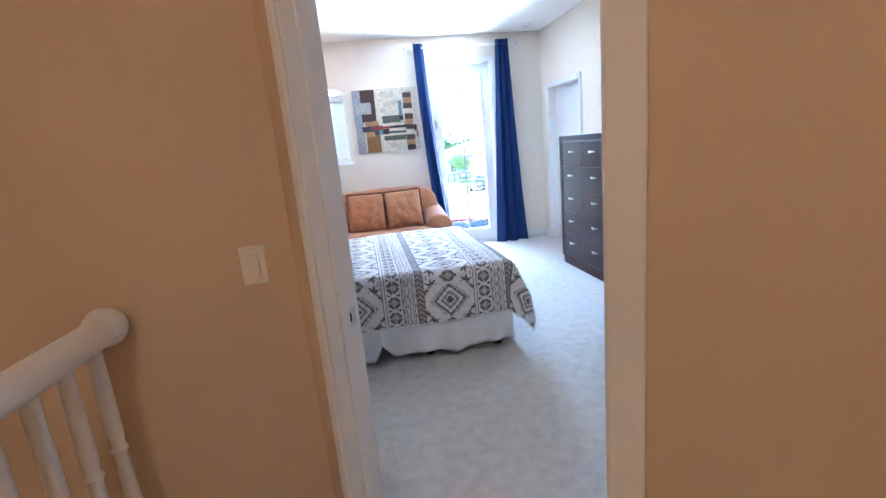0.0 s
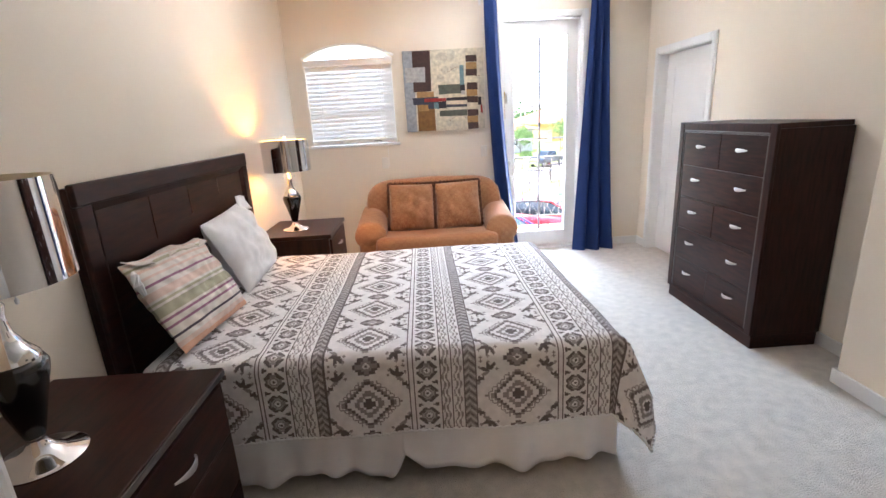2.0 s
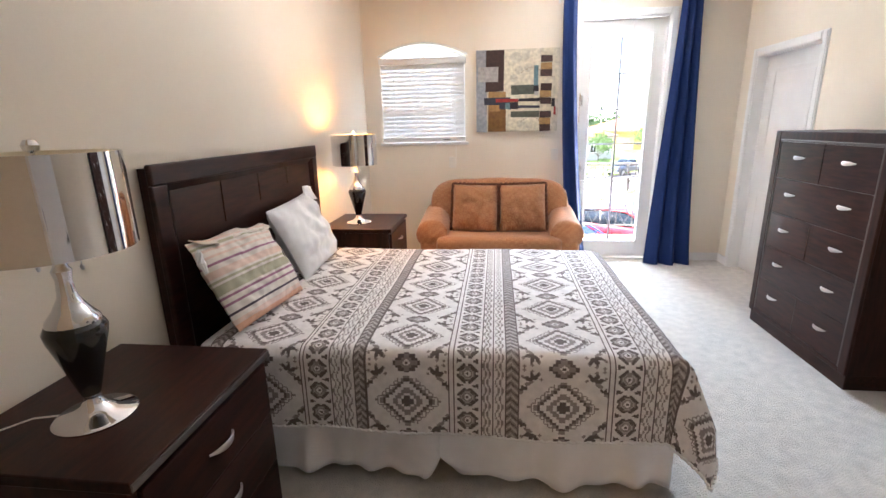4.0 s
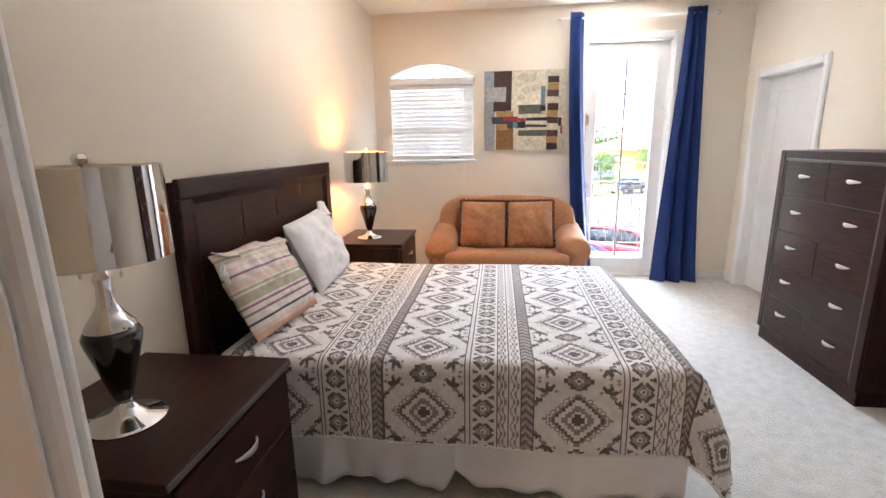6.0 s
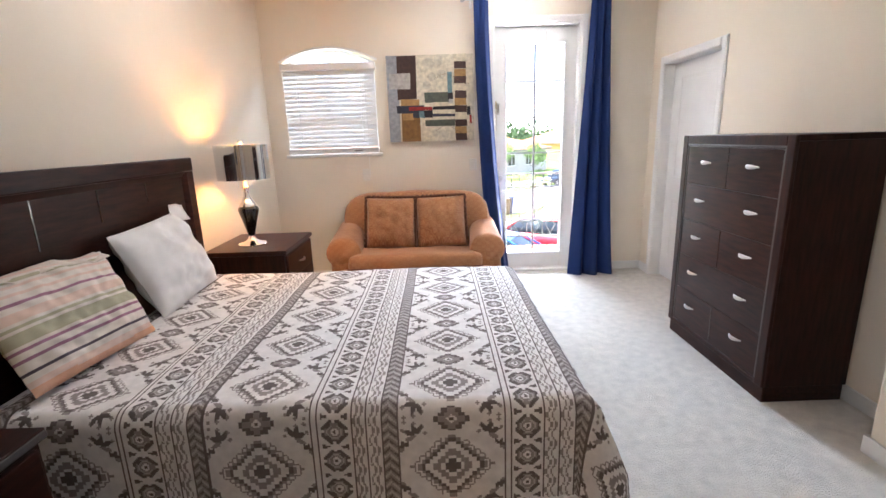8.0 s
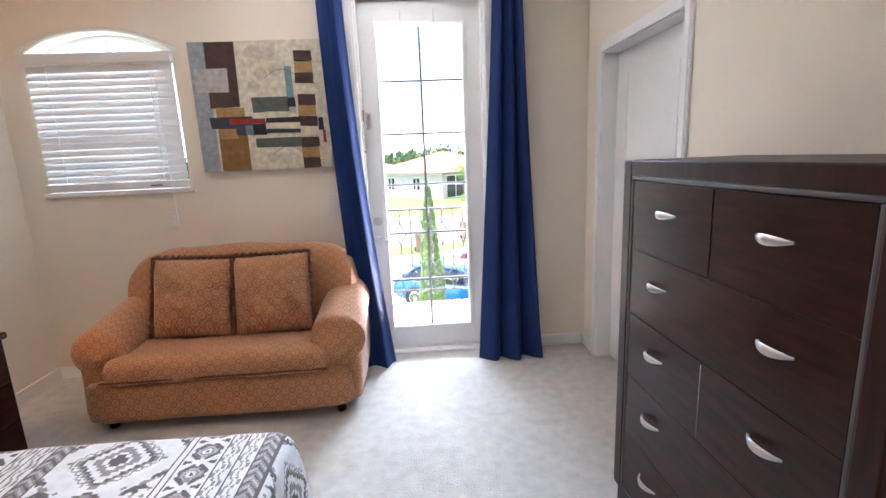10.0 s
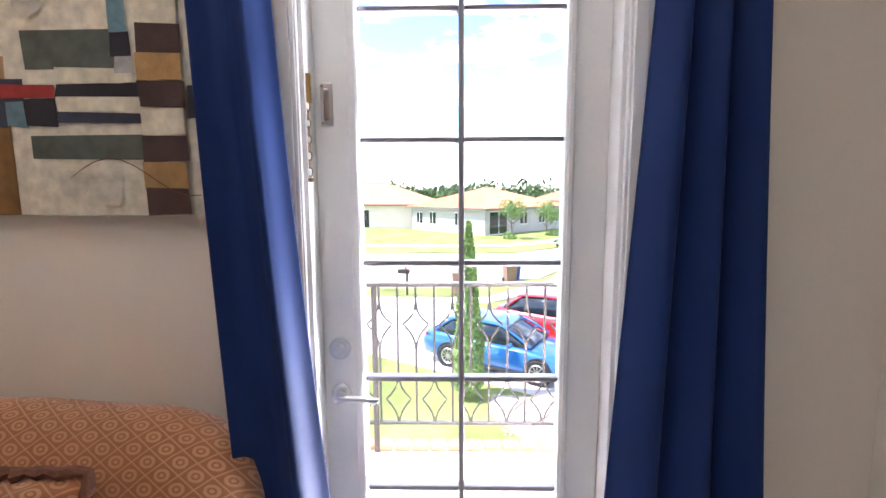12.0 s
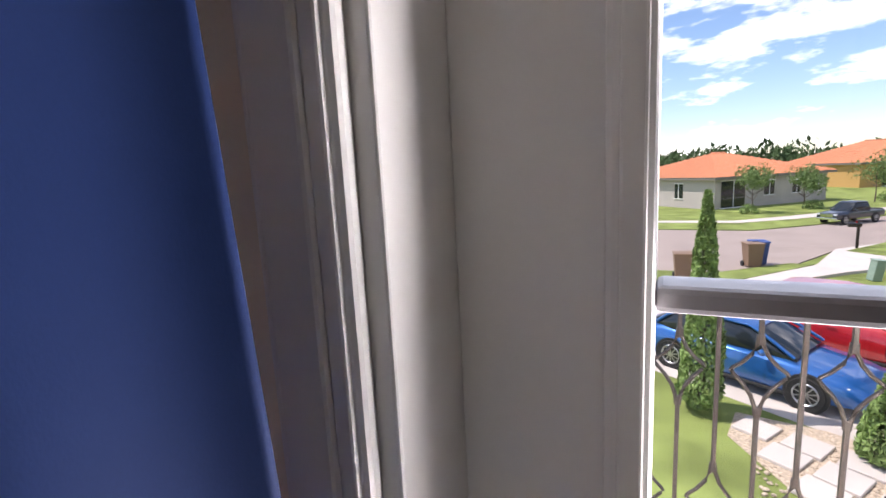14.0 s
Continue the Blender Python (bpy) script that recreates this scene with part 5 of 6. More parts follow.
hi_me, lo_me = lozenge_bar(0.675, 0.783, 0.870), lozenge_bar(0.215, 0.330, 0.435)
for k in range(-10, 13):
    x = -0.32 + 0.1055 * k
    if 0.66 < x < 0.85 or x < R0 + 0.05:
        continue
    ob = new("bar", (hi_me, lo_me)[k % 2])
    ob.parent, ob.location = rail, (x, 0, 0)
for k in range(6):
    ob = new("bar", (hi_me, lo_me)[k % 2])
    ob.parent, ob.location = rail, (0.875 + 0.1055 * k, 0, 0)
curb = to_mesh("edge_tile", box(-0.05, 0.05, -0.06, 0.03, 0, 0.035, b=0.012), M_TILE)
edge = thing("balcony_edge", (1.9, BAL + 0.065, -0.09), "row of clay edging tiles along the balcony", "edging tiles")
for k in range(33):
    ob = new("edge_tile", curb)
    ob.parent, ob.location = edge, (-1.6 + k * 0.108, 0, 0)
pil = thing("balcony_post", (2.655, BAL, -0.09), "grey-brown square balcony post with a pyramid cap", "post")
part("shaft", box(-0.072, 0.072, -0.072, 0.072, 0, 1.075, b=0.004), M_FASCIA, pil)
cap = box(-0.086, 0.086, -0.086, 0.086, 1.075, 1.10, b=0.003)
top4 = [cap.verts.new((x, y, 1.10)) for x, y in ((-0.08, -0.08), (0.08, -0.08), (0.08, 0.08), (-0.08, 0.08))]
peak = cap.verts.new((0, 0, 1.135))
for k in range(4):
    cap.faces.new((top4[k], top4[(k + 1) % 4], peak))
part("cap", cap, M_FASCIA, pil)


# ---- the house's own side wing ----
HEAD = Vector((0.838, -0.546, 0))
WING = Matrix(((0.838, 0.546, 0, 5.35), (-0.546, 0.838, 0, 16.0), (0, 0, 1, G - 0.15), (0, 0, 0, 1)))   # local x along the near face, y away


def tiles(bm, x0, x1, y0, y1, z0, z1, pitch=0.28):
    """Rows of half-round tiles running up from the eave y0 at z0 to y1 at z1."""
    x = x0
    n = max(2, int(math.hypot(y1 - y0, z1 - z0) / 0.4))
    while x < x1:
        def f(i, j):
            t, a = i / n, j / 5 * math.pi
            lift = 0.02 * (1 - (i % 2))
            return x + pitch / 2 - pitch * 0.5 * math.cos(a), y0 + (y1 - y0) * t, z0 + (z1 - z0) * t + 0.075 * math.sin(a) + lift
        grid(n, 5, f, bm)
        x += pitch
    return bm


wing = thing("house_wing", WING, "pale stucco house wing with a clay tile roof", "house")
part("lower_wall", box(0, 6, 0, 7, 0, 2.55), M_STUCCO, wing)
part("upper_wall", box(0.92, 6, -0.02, 6.5, 2.55, 5.95), M_STUCCO, wing)
part("lower_fascia", bx(box(-0.45, -0.30, -0.4, 7.4, 2.42, 2.60), -0.30, 0.92, -0.4, -0.28, 2.42, 2.60), M_FASCIA, wing)
part("lower_roof", moved(tiles(bmesh.new(), -0.42, 7.4, 0, 3.4, 0, 0.85), Matrix(((0, 1, 0, -0.5), (1, 0, 0, 0), (0, 0, 1, 2.60), (0, 0, 0, 1)))), M_TILE, wing, smooth=True)
part("roof_end", box(-0.45, 0.9, -0.42, -0.36, 2.60, 2.74, b=0.02), M_TILE, wing)
part("upper_fascia", bx(box(0.42, 0.52, -0.55, 7.0, 6.0, 6.22), 0.52, 6.5, -0.55, -0.42, 6.0, 6.22), M_FASCIA, wing)
part("upper_soffit", box(0.52, 6.5, -0.42, 7.0, 5.95, 6.01), M_STUCCO2, wing)
part("upper_roof", moved(tiles(bmesh.new(), 0.38, 6.6, 0, 3.2, 0, 0.5), pose(0, -0.6, 6.22)), M_TILE, wing, smooth=True)
part("roof_side", moved(tiles(bmesh.new(), -0.55, 7.0, 0, 3.0, 0, 0.5), Matrix(((0, 1, 0, 0.38), (1, 0, 0, 0), (0, 0, 1, 6.22), (0, 0, 0, 1)))), M_TILE, wing, smooth=True)
part("wall_light", bx(box(0.80, 0.92, -0.14, -0.03, 2.85, 3.02, b=0.02), 0.84, 0.88, -0.03, 0, 2.9, 2.98), M_BRONZE, wing)
part("neighbour_ledge", box(0.2, 1.0, 6.0, 7.2, 2.6, 3.6), M_STUCCO, wing)

tarp = single("folded_tarp", grid(26, 20, lambda i, j: (4.55 + i * 0.055, 13.45 + j * 0.045, G + 0.03 + max(0, 0.55 * math.sin(i / 26 * math.pi) * math.sin(j / 20 * math.pi) + 0.14 * noise.noise((i * 0.35, j * 0.35, 2))))),
              attr_mat("patterned_cover", "tone", [(0.62, 0.66, 0.68), (0.04, 0.16, 0.34), (0.30, 0.42, 0.52)], 0.6, 200, 0.1, 0.3), "crumpled blue and white patterned cover on the ground", "cover", smooth=True)
vals = [((noise.noise(p.center * 5.5) > 0.05) + (noise.noise(p.center * 9) > 0.25) * 1 + 0.5) / 3 for p in tarp.data.polygons]
tarp.data.attributes.new("tone", "FLOAT", "FACE").data.foreach_set("value", [min(0.99, v) for v in vals])


# ---- vehicles: local x forward, y to the left, wheels on z = 0 ----
def loft(sections, bm=None):
    """Skins cross-sections: each (x, half width low, half width high, z low, z high), rounded at the shoulders."""
    bm = bm or bmesh.new()
    rings = []
    for x, wl_, wh, z0, z1 in sections:
        h = z1 - z0
        half = [(wl_ * 0.93, z0), (wl_, z0 + 0.18 * h), (wl_, z0 + 0.55 * h), (wh + (wl_ - wh) * 0.35, z0 + 0.85 * h), (wh * 0.88, z1 - 0.02 * h), (wh * 0.45, z1)]
        pts = half + [(-y, z) for y, z in half[::-1]]
        rings.append([bm.verts.new((x, y, z)) for y, z in pts])
    n = len(rings[0])
    for a, b in zip(rings, rings[1:]):
        for k in range(n):
            bm.faces.new((a[k], a[(k + 1) % n], b[(k + 1) % n], b[k]))
    bm.faces.new(rings[0][::-1])
    bm.faces.new(rings[-1])
    return bm


def wheel(th, x, y, r, side):
    w = part("wheel", moved(lathe([(r * 0.66, -0.10), (r * 0.94, -0.105), (r, -0.07), (r, 0.07), (r * 0.94, 0.105), (r * 0.66, 0.10)], 28), pose(x, y, r, 90)), M_RUBBER, th, "black tyre on an alloy wheel", True)
    bm = bmesh.new()
    for k in range(10):
        a = k * math.pi / 5
        bx(bm, -0.012, 0.012, -0.006, 0.006, 0.05, r * 0.64)
        bmesh.ops.transform(bm, matrix=pose(0, 0, 0, 0, math.degrees(a), 0), verts=bm.verts[-8:])
    lathe([(0.055, -0.012), (0.055, 0.008), (0.02, 0.014)], 12, bm)
    bmesh.ops.transform(bm, matrix=pose(0, 0, 0, 90), verts=bm.verts[-36:])
    ring = [(r * 0.63 * math.cos(t), 0, r * 0.63 * math.sin(t)) for t in [k * math.pi / 14 for k in range(28)]]
    tube(ring, 0.018, 6, bm, close=True)
    part("rim", moved(bm, pose(x, y + side * 0.103, r)), M_ALLOY, w)
    return w


def car(m, paint, label, suv=0.0):
    th = thing("car", m, label, "car", "cars on the drive")
    L = 2.32
    h = 0.92 + 0.10 * suv
    body = loft([(-L, 0.72, 0.62, 0.42, 0.80), (-L + 0.12, 0.84, 0.74, 0.30, h), (-1.7, 0.91, 0.82, 0.24, h + 0.06), (-0.8, 0.92, 0.84, 0.22, h + 0.04), (0.4, 0.92, 0.84, 0.22, h), (1.0, 0.92, 0.82, 0.22, h - 0.04), (1.75, 0.90, 0.76, 0.24, h - 0.14), (L - 0.12, 0.82, 0.66, 0.28, h - 0.24), (L, 0.66, 0.52, 0.34, h - 0.34)])
    part("body", body, paint, th, smooth=True)
    t = 1.42 + 0.14 * suv
    part("cabin", loft([(-1.95, 0.70, 0.60, h - 0.08, h + 0.12), (-1.35, 0.80, 0.62, h - 0.1, t - 0.06), (-0.4, 0.82, 0.64, h - 0.1, t), (0.25, 0.80, 0.60, h - 0.1, t - 0.06), (1.12, 0.72, 0.55, h - 0.12, h + 0.02)]), M_DARKGLASS, th, "dark glazed cabin", True)
    part("roof", loft([(-1.50, 0.66, 0.55, t - 0.13, t - 0.055), (-1.3, 0.68, 0.58, t - 0.09, t - 0.02), (-0.4, 0.68, 0.60, t - 0.06, t + 0.018), (0.2, 0.66, 0.56, t - 0.09, t - 0.03), (0.38, 0.62, 0.5, t - 0.14, t - 0.09)]), paint, th, smooth=True)
    for s in (-1, 1):
        for xa, za, xb, zb in ((0.24, t - 0.07, 1.10, h + 0.0), (-0.35, t - 0.05, -0.42, h - 0.02), (-1.32, t - 0.08, -1.80, h + 0.08)):
            part("pillar", tube([(xa, s * 0.63, za), ((xa + xb) / 2, s * 0.715, (za + zb) / 2 + 0.03), (xb, s * 0.77, zb)], 0.035, 8), paint, th, smooth=True)
        part("sill", box(-1.0, 1.0, min(s * 0.84, s * 0.93), max(s * 0.84, s * 0.93), 0.2, 0.27, b=0.02), M_RUBBER, th)
        mir = part("mirror", moved(lathe([(0.0, -0.09), (0.06, -0.06), (0.07, 0.04), (0.0, 0.09)], 12), pose(0.62, s * 0.99, h + 0.05, 90, 0, 0)), paint, th, smooth=True)
        part("headlight", moved(box(-0.17, 0.17, -0.03, 0.03, -0.045, 0.045, b=0.025), pose(L - 0.26, s * 0.70, h - 0.33, 0, 0, -s * 38)), M_LAMPGLASS, th, smooth=True)
        part("tail_light", moved(box(-0.12, 0.12, -0.03, 0.03, -0.05, 0.05, b=0.02), pose(-L + 0.12, s * 0.74, h - 0.08, 0, 0, s * 40)), M_RED, th)
        for x in (-0.40, 0.66):
            part("door_seam", box(x - 0.004, x + 0.004, min(s * 0.9, s * 0.9225), max(s * 0.9, s * 0.9225), 0.36, h - 0.28), M_RUBBER, th)
        for x in (-0.25, -1.15):
            part("door_handle", box(x - 0.09, x + 0.09, min(s * 0.9, s * 0.93), max(s * 0.9, s * 0.93), h - 0.20, h - 0.17, b=0.01), paint, th)
    part("grille", box(L - 0.06, L + 0.015, -0.42, 0.42, 0.40, 0.52, b=0.02), M_RUBBER, th)
    for x in (-1.32, 1.36):
        for s in (-1, 1):
            part("wheel_arch", moved(lathe([(0.385, -0.04), (0.385, 0.04)], 24), pose(x, s * 0.885, 0.34, 90)), M_RUBBER, th)
            wheel(th, x, s * 0.84, 0.335, s)
    return th


def heading(x, y, dx, dy):
    return pose(x, y, G + 0.012, 0, 0, math.degrees(math.atan2(dy, dx)))


blue_car = car(heading(3.13, 17.28, 0.867, -0.498), M_BLUE, "bright blue hatchback parked on the drive")
blue_car.scale = (0.92, 0.92, 0.94)
car(heading(5.40, 19.15, 0.867, -0.498), M_RED, "red estate car parked beyond the blue one", 0.8)


def pickup(m):
    th = thing("pickup_truck", m, "dark slate pickup truck parked at the far kerb", "pickup truck")
    L = 2.9
    part("body", loft([(-L, 0.90, 0.86, 0.55, 1.12), (-1.0, 0.97, 0.92, 0.50, 1.14), (0.9, 0.97, 0.92, 0.48, 1.14), (1.4, 0.97, 0.90, 0.46, 1.16), (2.5, 0.96, 0.86, 0.44, 1.10), (L, 0.90, 0.80, 0.46, 1.02)]), M_SLATE, th, smooth=True)
    part("cabin", loft([(-1.15, 0.88, 0.70, 1.05, 1.20), (-0.95, 0.88, 0.68, 1.05, 1.86), (0.5, 0.88, 0.68, 1.05, 1.88), (1.35, 0.84, 0.64, 1.05, 1.18)]), M_DARKGLASS, th, "dark glazed cabin", True)
    part("roof", loft([(-1.0, 0.72, 0.62, 1.78, 1.88), (0.45, 0.72, 0.62, 1.80, 1.91), (0.62, 0.70, 0.6, 1.74, 1.82)]), M_SLATE, th, smooth=True)
    part("bed_well", box(-2.8, -1.2, -0.78, 0.78, 1.10, 1.155), M_RUBBER, th)
    part("grille", box(L - 0.05, L + 0.03, -0.55, 0.55, 0.66, 0.98, b=0.02), M_CHROME, th)
    part("bumper", box(L - 0.1, L + 0.07, -0.9, 0.9, 0.42, 0.62, b=0.03), M_CHROME, th)
    for s in (-1, 1):
        part("headlight", box(L - 0.12, L + 0.02, min(s * 0.6, s * 0.88), max(s * 0.6, s * 0.88), 0.82, 0.98, b=0.02), M_LAMPGLASS, th)
        part("pillar", tube([(0.5, s * 0.70, 1.82), (0.95, s * 0.80, 1.5), (1.34, s * 0.86, 1.16)], 0.04, 8), M_SLATE, th)
        part("pillar", tube([(-0.3, s * 0.70, 1.84), (-0.32, s * 0.86, 1.15)], 0.05, 8), M_SLATE, th)
        part("mirror", box(0.85, 1.0, min(s * 0.98, s * 1.16), max(s * 0.98, s * 1.16), 1.12, 1.32, b=0.03), M_SLATE, th)
        for x in (-1.75, 1.9):
            part("wheel_arch", moved(lathe([(0.46, -0.04), (0.46, 0.04)], 24), pose(x, s * 0.945, 0.42, 90)), M_RUBBER, th)
            wheel(th, x, s * 0.90, 0.40, s)
    return th


truck = pickup(pose(12.3, 45.3, G - 0.045, 0, 0, math.degrees(math.atan2(-2.5, -3.0))))
truck.scale = (0.70, 0.70, 0.74)


# ---- trees ----
def leaves(points, size, rnd, bm=None):
    bm = bm or bmesh.new()
    for p in points:
        s = size * rnd.uniform(0.6, 1.3)
        q = Euler((rnd.uniform(0, 6.28), rnd.uniform(0, 6.28), rnd.uniform(0, 6.28))).to_matrix()
        vs = [bm.verts.new(Vector(p) + q @ Vector(c)) for c in ((-s, 0, 0), (0, -s * 0.45, s * 0.15), (s, 0, 0), (0, s * 0.45, s * 0.15))]
        bm.faces.new(vs)
    return bm


def tree_trunk(h, r, rnd, limbs=6, spread=1.0):
    bm = tube([(0.03 * math.sin(k), 0.03 * math.cos(k * 1.3), h * k / 6) for k in range(7)], [r * (1 - 0.11 * k) for k in range(7)], 8)
    for k in range(limbs):
        a, z = k * 2.4 + rnd.uniform(-0.4, 0.4), h * rnd.uniform(0.35, 0.9)
        tube([(0, 0, z), (spread * 0.5 * math.cos(a), spread * 0.5 * math.sin(a), z + spread * 0.35), (spread * math.cos(a), spread * math.sin(a), z + spread * 0.75)], [r * 0.45, r * 0.3, r * 0.1], 6, bm)
    return bm


def cypress(x, y, h, r, seed, label="slender upright cypress on the lawn", name="cypress_tree", n=5200):
    rnd = random.Random(seed)
    th = thing(name, (x, y, G), label, "tree", "slender cypresses")
    part("trunk", tree_trunk(h * 0.9, 0.05, rnd, 8, 0.16), M_BARK, th)
    pts = []
    while len(pts) < n:
        t = rnd.random() ** 1.25
        a = rnd.uniform(0, 6.283)
        lump = 1 + 0.22 * noise.noise((math.cos(a) * 1.3, math.sin(a) * 1.3, t * 7 + seed))
        rr = r * min(1, t * 9 + 0.45) * (1 - t ** 1.5) ** 0.85 * lump + 0.02
        q = rr * (0.55 + 0.45 * rnd.random() ** 0.4)
        pts.append((q * math.cos(a), q * math.sin(a), 0.10 + t * (h - 0.1)))
    part("crown", leaves(pts, 0.060, rnd), M_LEAF, th)
    return th


cypress(2.13, 15.4, 4.0, 0.36, 2)
cypress(11.4, 31.6, 4.0, 0.56, 5)
cypress(4.4, 14.5, 1.4, 0.29, 9, "small clipped green bush by the gravel", "garden_bush", 2600)


def broad_tree(x, y, h, r, seed, label, mtl=M_LEAF2, n=1500, size=0.12):
    rnd = random.Random(seed)
    th = thing("garden_tree", (x, y, G), label, "tree", "street trees")
    part("trunk", tree_trunk(h * 0.62, 0.06, rnd, 7, r * 0.8), M_BARK, th)
    blobs = [(rnd.uniform(-0.6, 0.6) * r, rnd.uniform(-0.6, 0.6) * r, h * rnd.uniform(0.5, 0.88), r * rnd.uniform(0.35, 0.6)) for _ in range(11)]
    pts = []
    for _ in range(n):
        bx_, by_, bz_, br = rnd.choice(blobs)
        v = Vector((rnd.gauss(0, 1), rnd.gauss(0, 1), rnd.gauss(0, 0.8))).normalized() * br * rnd.uniform(0.55, 1.05)
        pts.append((bx_ + v.x, by_ + v.y, bz_ + v.z))
    part("crown", leaves(pts, size, rnd), mtl, th)


broad_tree(7.64, 51.43, 3.8, 1.6, 3, "young street tree with pale blossom")
broad_tree(11.81, 55, 3.6, 1.5, 4, "young street tree with pale blossom")
broad_tree(18.08, 60.45, 4.6, 2.2, 6, "round green street tree")
broad_tree(28.28, 75.75, 4.4, 2.6, 7, "round green garden tree")
for k, (x, y) in enumerate(((7.39, 51.07), (12.34, 54.58), (19.61, 62.58), (23.18, 65.55), (13.67, 29.89), (14.51, 32.05), (9.16, 24.46))):
    rnd = random.Random(50 + k)
    th = thing("shrub", (x, y, G), "low rounded green shrub", "shrub", "shrubs")
    part("stems", tree_trunk(0.4, 0.03, rnd, 5, 0.3), M_BARK, th)
    pts = []
    for _ in range(420):
        v = Vector((rnd.gauss(0, 1), rnd.gauss(0, 1), abs(rnd.gauss(0, 0.8)))).normalized() * rnd.uniform(0.6, 1.1)
        pts.append((v.x * 0.7, v.y * 0.7, 0.05 + v.z * 0.75))
    part("crown", leaves(pts, 0.10, rnd), M_LEAF2 if k % 2 else M_LEAF, th)

rnd = random.Random(77)
bm = bmesh.new()
pts = []
for k in range(150):
    a = radians(-70 + 140 * k / 149 + rnd.uniform(-0.5, 0.5))
    dist = rnd.uniform(150, 185)
    cx, cy, rr, hh = dist * math.sin(a), dist * math.cos(a), rnd.uniform(5, 9), rnd.uniform(5.0, 8.6)
    for _ in range(150):
        v = Vector((rnd.gauss(0, 1), rnd.gauss(0, 1), rnd.gauss(0, 1))).normalized() * rnd.uniform(0.5, 1.05)
        pts.append((cx + v.x * rr, cy + v.y * rr, G + hh * 0.5 + v.z * hh * 0.55))
leaves(pts, 1.0, rnd, bm)
single("far_woods", bm, M_FARTREE, "distant dark green tree line", "woods", "stuff")


# ---- houses across the street ----
def hip_house(m, a, b, hw_, rise, wall_m, label, openings):
    """A single-storey house with a hipped tile roof: local x and y along its two near walls."""
    th = thing("house", m, label, "house", "houses across the street")
    part("wall", box(0, a, 0, b, 0, hw_), wall_m, th)
    part("fascia", box(-0.5, a + 0.5, -0.5, b + 0.5, hw_ - 0.05, hw_ + 0.18), M_FASCIA, th)
    c = min(a, b) / 2 + 0.5
    pts = [(-0.55, -0.55, hw_ + 0.18), (a + 0.55, -0.55, hw_ + 0.18), (a + 0.55, b + 0.55, hw_ + 0.18), (-0.55, b + 0.55, hw_ + 0.18)]
    if a >= b:
        pts += [(c - 0.5, b / 2, hw_ + rise), (a - c + 0.5, b / 2, hw_ + rise)]
        faces_ = ((0, 1, 5, 4), (1, 2, 5), (2, 3, 4, 5), (3, 0, 4))
    else:
        pts += [(a / 2, c - 0.5, hw_ + rise), (a / 2, b - c + 0.5, hw_ + rise)]
        faces_ = ((0, 1, 4), (1, 2, 5, 4), (2, 3, 5), (3, 0, 4, 5))
    q = bmesh.new()
    vs = [q.verts.new(p) for p in pts]
    for f in faces_:
        q.faces.new([vs[i] for i in f])
    rf = part("roof", q, M_TILE, th)
    # tile courses as ribs that run up each slope
    rb = bmesh.new()
    for f in faces_:
        p = [Vector(pts[i]) for i in f]
        e0, e1 = p[0], p[1]
        along = (e1 - e0)
        n = int(along.length / 0.42)
        nrm = along.cross(p[-1] - e0).normalized()
        up = nrm.cross(along).normalized()
        for k_ in range(1, n):
            s = k_ / n
            start = e0 + along * s
            # length of the rib before it meets the hips or the ridge
            reach = (p[2] - e0).dot(up)
            d0 = along.length * s
            tl_ = (p[-1] - e0).dot(along.normalized())
            tr_ = along.length - (p[2] - e0).dot(along.normalized())
            lim = min(1.0, d0 / max(tl_, 1e-3), (along.length - d0) / max(tr_, 1e-3))
            tube([start + nrm * 0.02, start + up * reach * lim + nrm * 0.02], 0.055, 4, rb)
    part("tile_course", rb, M_TILE, rf)
    part("ridge", tube([pts[4], pts[5]], 0.14, 8), M_TILE, rf)
    for wall, u0, u1, z0, z1, kind in openings:
        if wall == "x":
            o = box(u0, u1, -0.04, 0.04, z0, z1)
            fr_ = bx(bx(box(u0 - 0.08, u1 + 0.08, -0.07, 0.0, z0 - 0.08, z0), u0 - 0.08, u1 + 0.08, -0.07, 0.0, z1, z1 + 0.08), (u0 + u1) / 2 - 0.03, (u0 + u1) / 2 + 0.03, -0.07, -0.041, z0, z1)
        else:
            o = box(-0.04, 0.04, u0, u1, z0, z1)
            fr_ = bx(bx(box(-0.07, 0.0, u0 - 0.08, u1 + 0.08, z0 - 0.08, z0), -0.07, 0.0, u0 - 0.08, u1 + 0.08, z1, z1 + 0.08), -0.07, -0.041, (u0 + u1) / 2 - 0.03, (u0 + u1) / 2 + 0.03, z0, z1)
        w = part("window", o, M_DARKGLASS, th, "dark window" if kind == "w" else "dark glazed porch")
        part("frame", fr_, M_WHITE, w)
    return th


hip_house(Matrix(((0.728, -0.685, 0, 5.17), (0.685, 0.728, 0, 54.6), (0, 0, 1, G), (0, 0, 0, 1))), 14.2, 12.5, 2.75, 2.4, M_STUCCO2, "grey single-storey house with a terracotta tile roof",
          (("x", 0.8, 3.6, 0.1, 2.5, "p"), ("x", 6.0, 7.2, 1.0, 2.3, "w"), ("x", 9.6, 10.6, 1.0, 2.2, "w"), ("x", 12.6, 13.4, 1.0, 2.2, "w"), ("y", 3.6, 4.6, 0.9, 2.3, "w"), ("y", 8.0, 9.0, 0.9, 2.3, "w"), ("y", 10.5, 11.5, 0.9, 2.2, "w")))
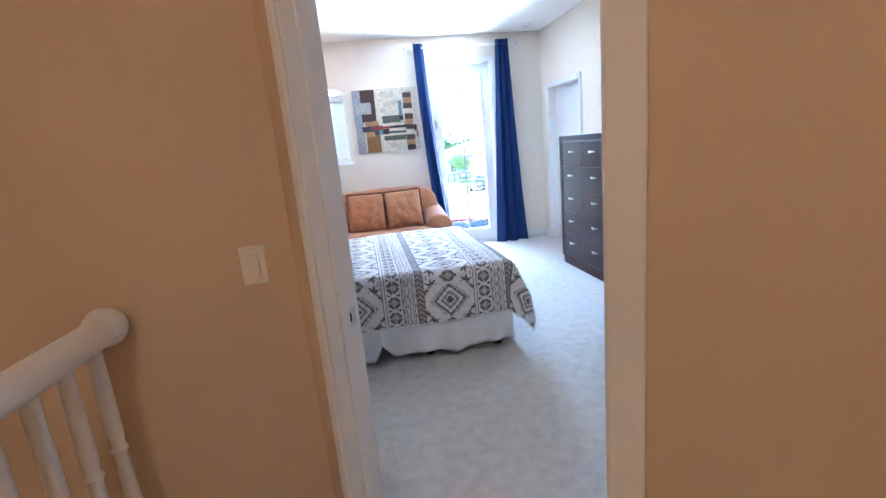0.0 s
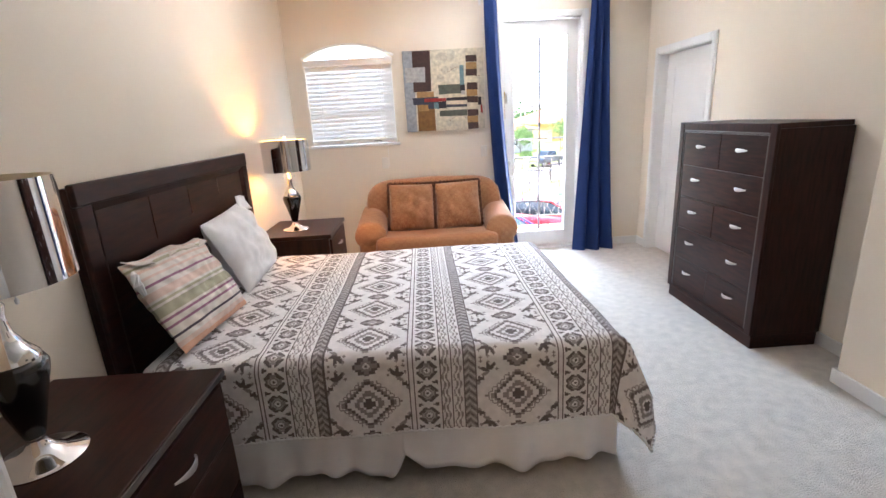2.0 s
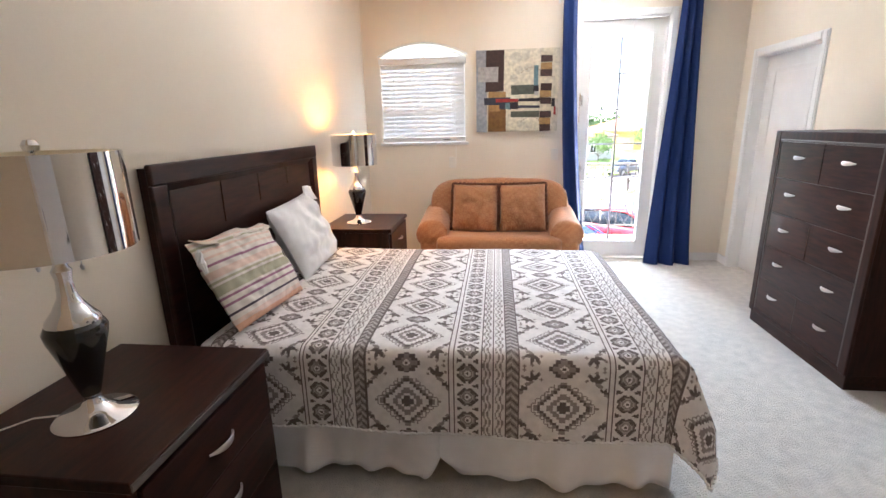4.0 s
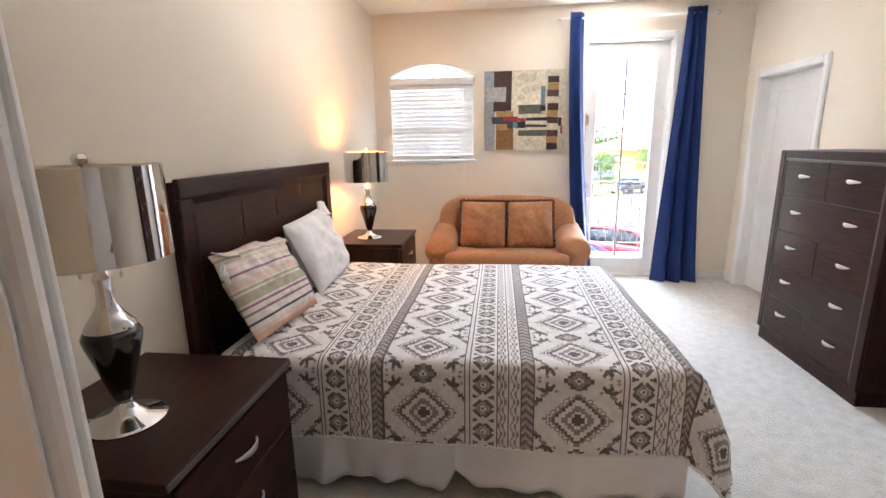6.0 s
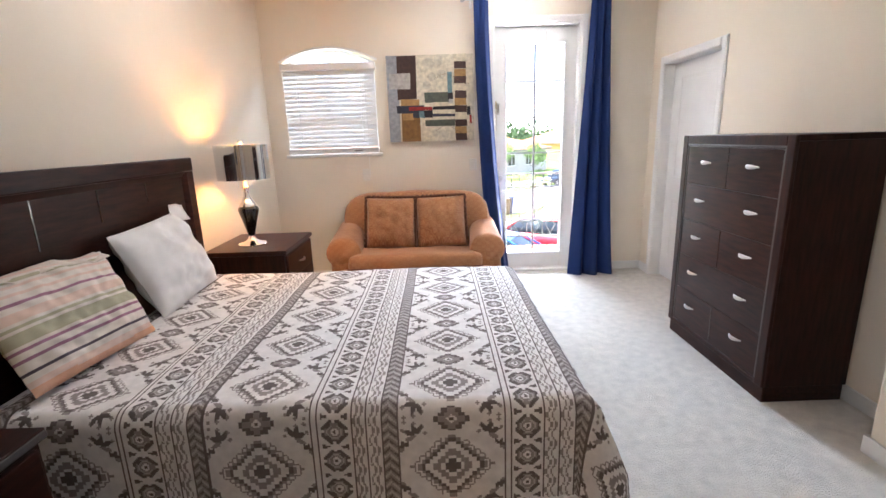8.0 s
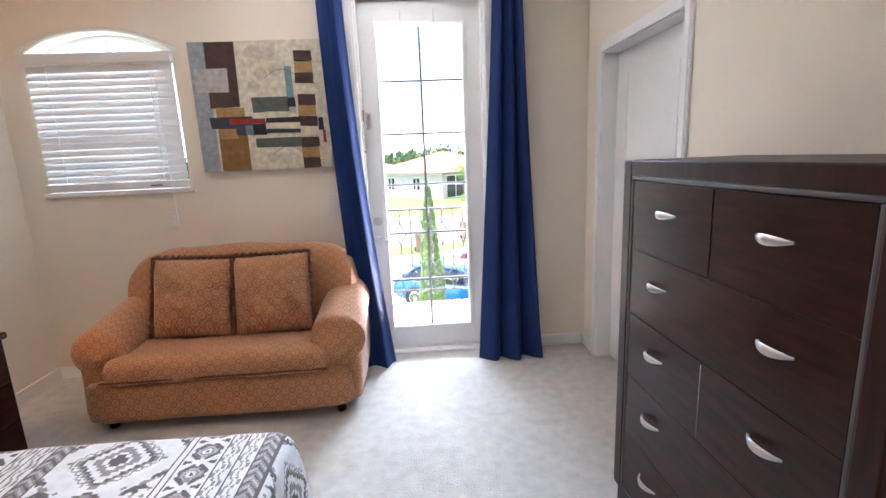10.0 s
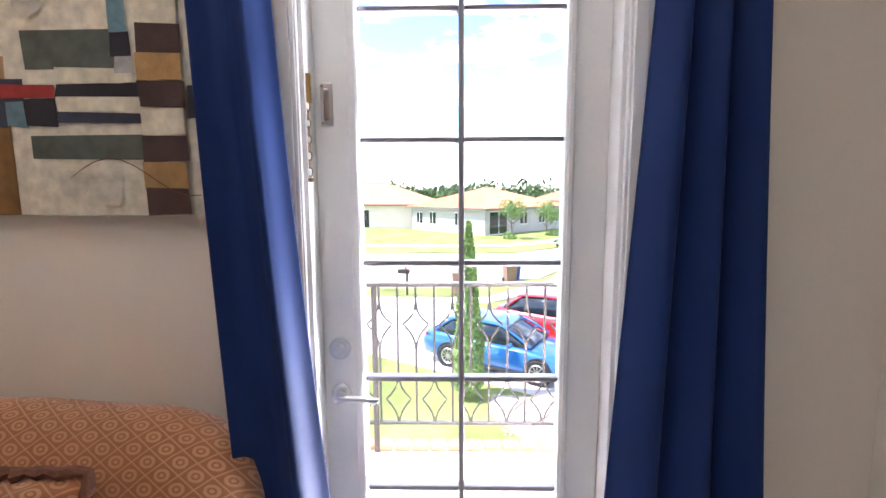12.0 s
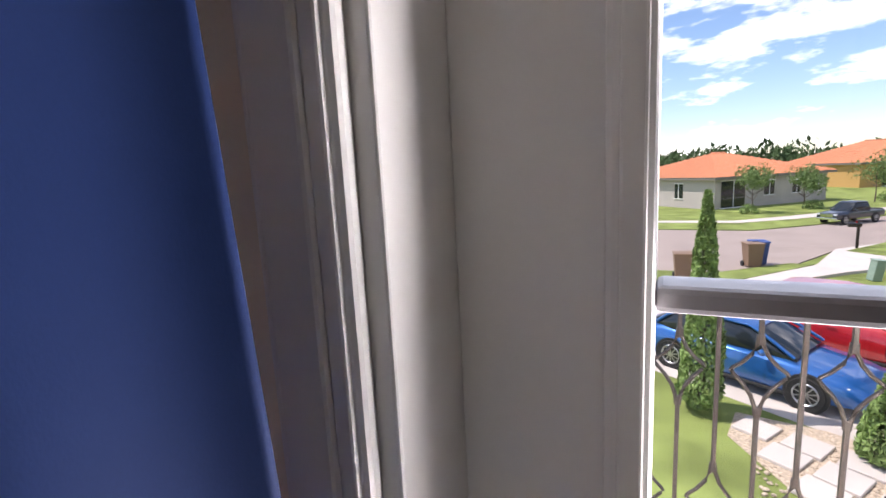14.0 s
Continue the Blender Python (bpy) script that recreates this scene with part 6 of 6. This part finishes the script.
hip_house(pose(23.18, 82.55, G, 0, 0, 28), 20, 13, 3.0, 3.0, M_OCHRE, "ochre house with a terracotta tile roof", (("x", 3, 5, 0.1, 2.4, "p"), ("x", 9, 10.4, 0.9, 2.3, "w"), ("x", 14, 17.5, 0.0, 2.4, "p")))
hip_house(pose(39.33, 85.95, G, 0, 0, 20), 18, 13, 3.0, 3.1, M_OCHRE, "ochre house with a terracotta tile roof", (("x", 3, 5, 0.9, 2.4, "w"), ("x", 9, 10.4, 0.9, 2.3, "w")))
hip_house(pose(22.05, 37.08, G, 0, 0, -33), 12, 10, 2.9, 2.4, M_STUCCO, "pale stucco neighbouring house with a tile roof", (("x", 2, 3.4, 0.9, 2.2, "w"),))
hip_house(pose(-20.17, 67.25, G, 0, 0, -8), 18, 13, 3.0, 3.0, M_STUCCO, "pale house with a terracotta tile roof", (("x", 3, 4.4, 0.9, 2.3, "w"), ("x", 8, 11, 0.1, 2.4, "p")))


# ---- street things ----
def wheelie_bin(m, mtl, label):
    th = thing("wheeled_bin", m, label, "bin", "kerbside bins")
    q = bmesh.new()
    lo, hi = [[q.verts.new((x * s, y * s * 1.05, z)) for x, y in ((-1, -1), (1, -1), (1, 1), (-1, 1))] for s, z in ((0.24, 0.06), (0.31, 0.98))]
    q.faces.new(lo[::-1])
    q.faces.new(hi)
    for k_ in range(4):
        q.faces.new((lo[k_], lo[(k_ + 1) % 4], hi[(k_ + 1) % 4], hi[k_]))
    part("body", q, mtl, th)
    part("lid", box(-0.34, 0.34, -0.36, 0.36, 0.98, 1.05, b=0.03), mtl, th)
    part("bar", tube([(-0.26, 0.37, 1.0), (0.26, 0.37, 1.0)], 0.02, 8), M_RUBBER, th)
    for s in (-1, 1):
        part("wheel", moved(lathe([(0.12, -0.03), (0.12, 0.03)], 16), pose(s * 0.28, 0.24, 0.12, 0, 90, 0)), M_RUBBER, th)
    return th


wheelie_bin(pose(4.75, 29.15, G - 0.05, 0, 0, 15), M_BIN, "brown wheeled bin at the kerb")
wheelie_bin(pose(5.02, 29.7, G - 0.05, 0, 0, 10), M_BINBLUE, "blue wheeled bin behind the brown one")
wheelie_bin(pose(2.05, 25.9, G + 0.03, 0, 0, 5), M_BIN, "brown wheeled bin at the kerb")
for x, y in ((9.6, 34.3), (-0.3, 25.8), (14.3, 37.6)):
    mb = thing("letterbox", (x, y, G), "dark letterbox on a post by the kerb", "letterbox", "letterboxes")
    part("post", box(-0.05, 0.05, -0.05, 0.05, 0, 1.15), M_BRONZE, mb)
    q = box(-0.42, 0.12, -0.09, 0.09, 1.02, 1.22, b=0.05)
    part("box", q, M_BRONZE, mb)
    part("flag", box(-0.1, -0.02, 0.092, 0.10, 1.1, 1.3), M_RED, mb)
ub = thing("utility_box", (8.1, 27.2, G), "small pale green utility cabinet on the lawn", "utility box")
part("cabinet", moved(box(-0.16, 0.16, -0.16, 0.16, 0, 0.72, b=0.03), pose(0, 0, 0, 4, 6, 20)), M_BOX, ub)
part("cap", moved(box(-0.18, 0.18, -0.18, 0.18, 0.72, 0.78, b=0.02), pose(0, 0, 0, 4, 6, 20)), M_BOX, ub)
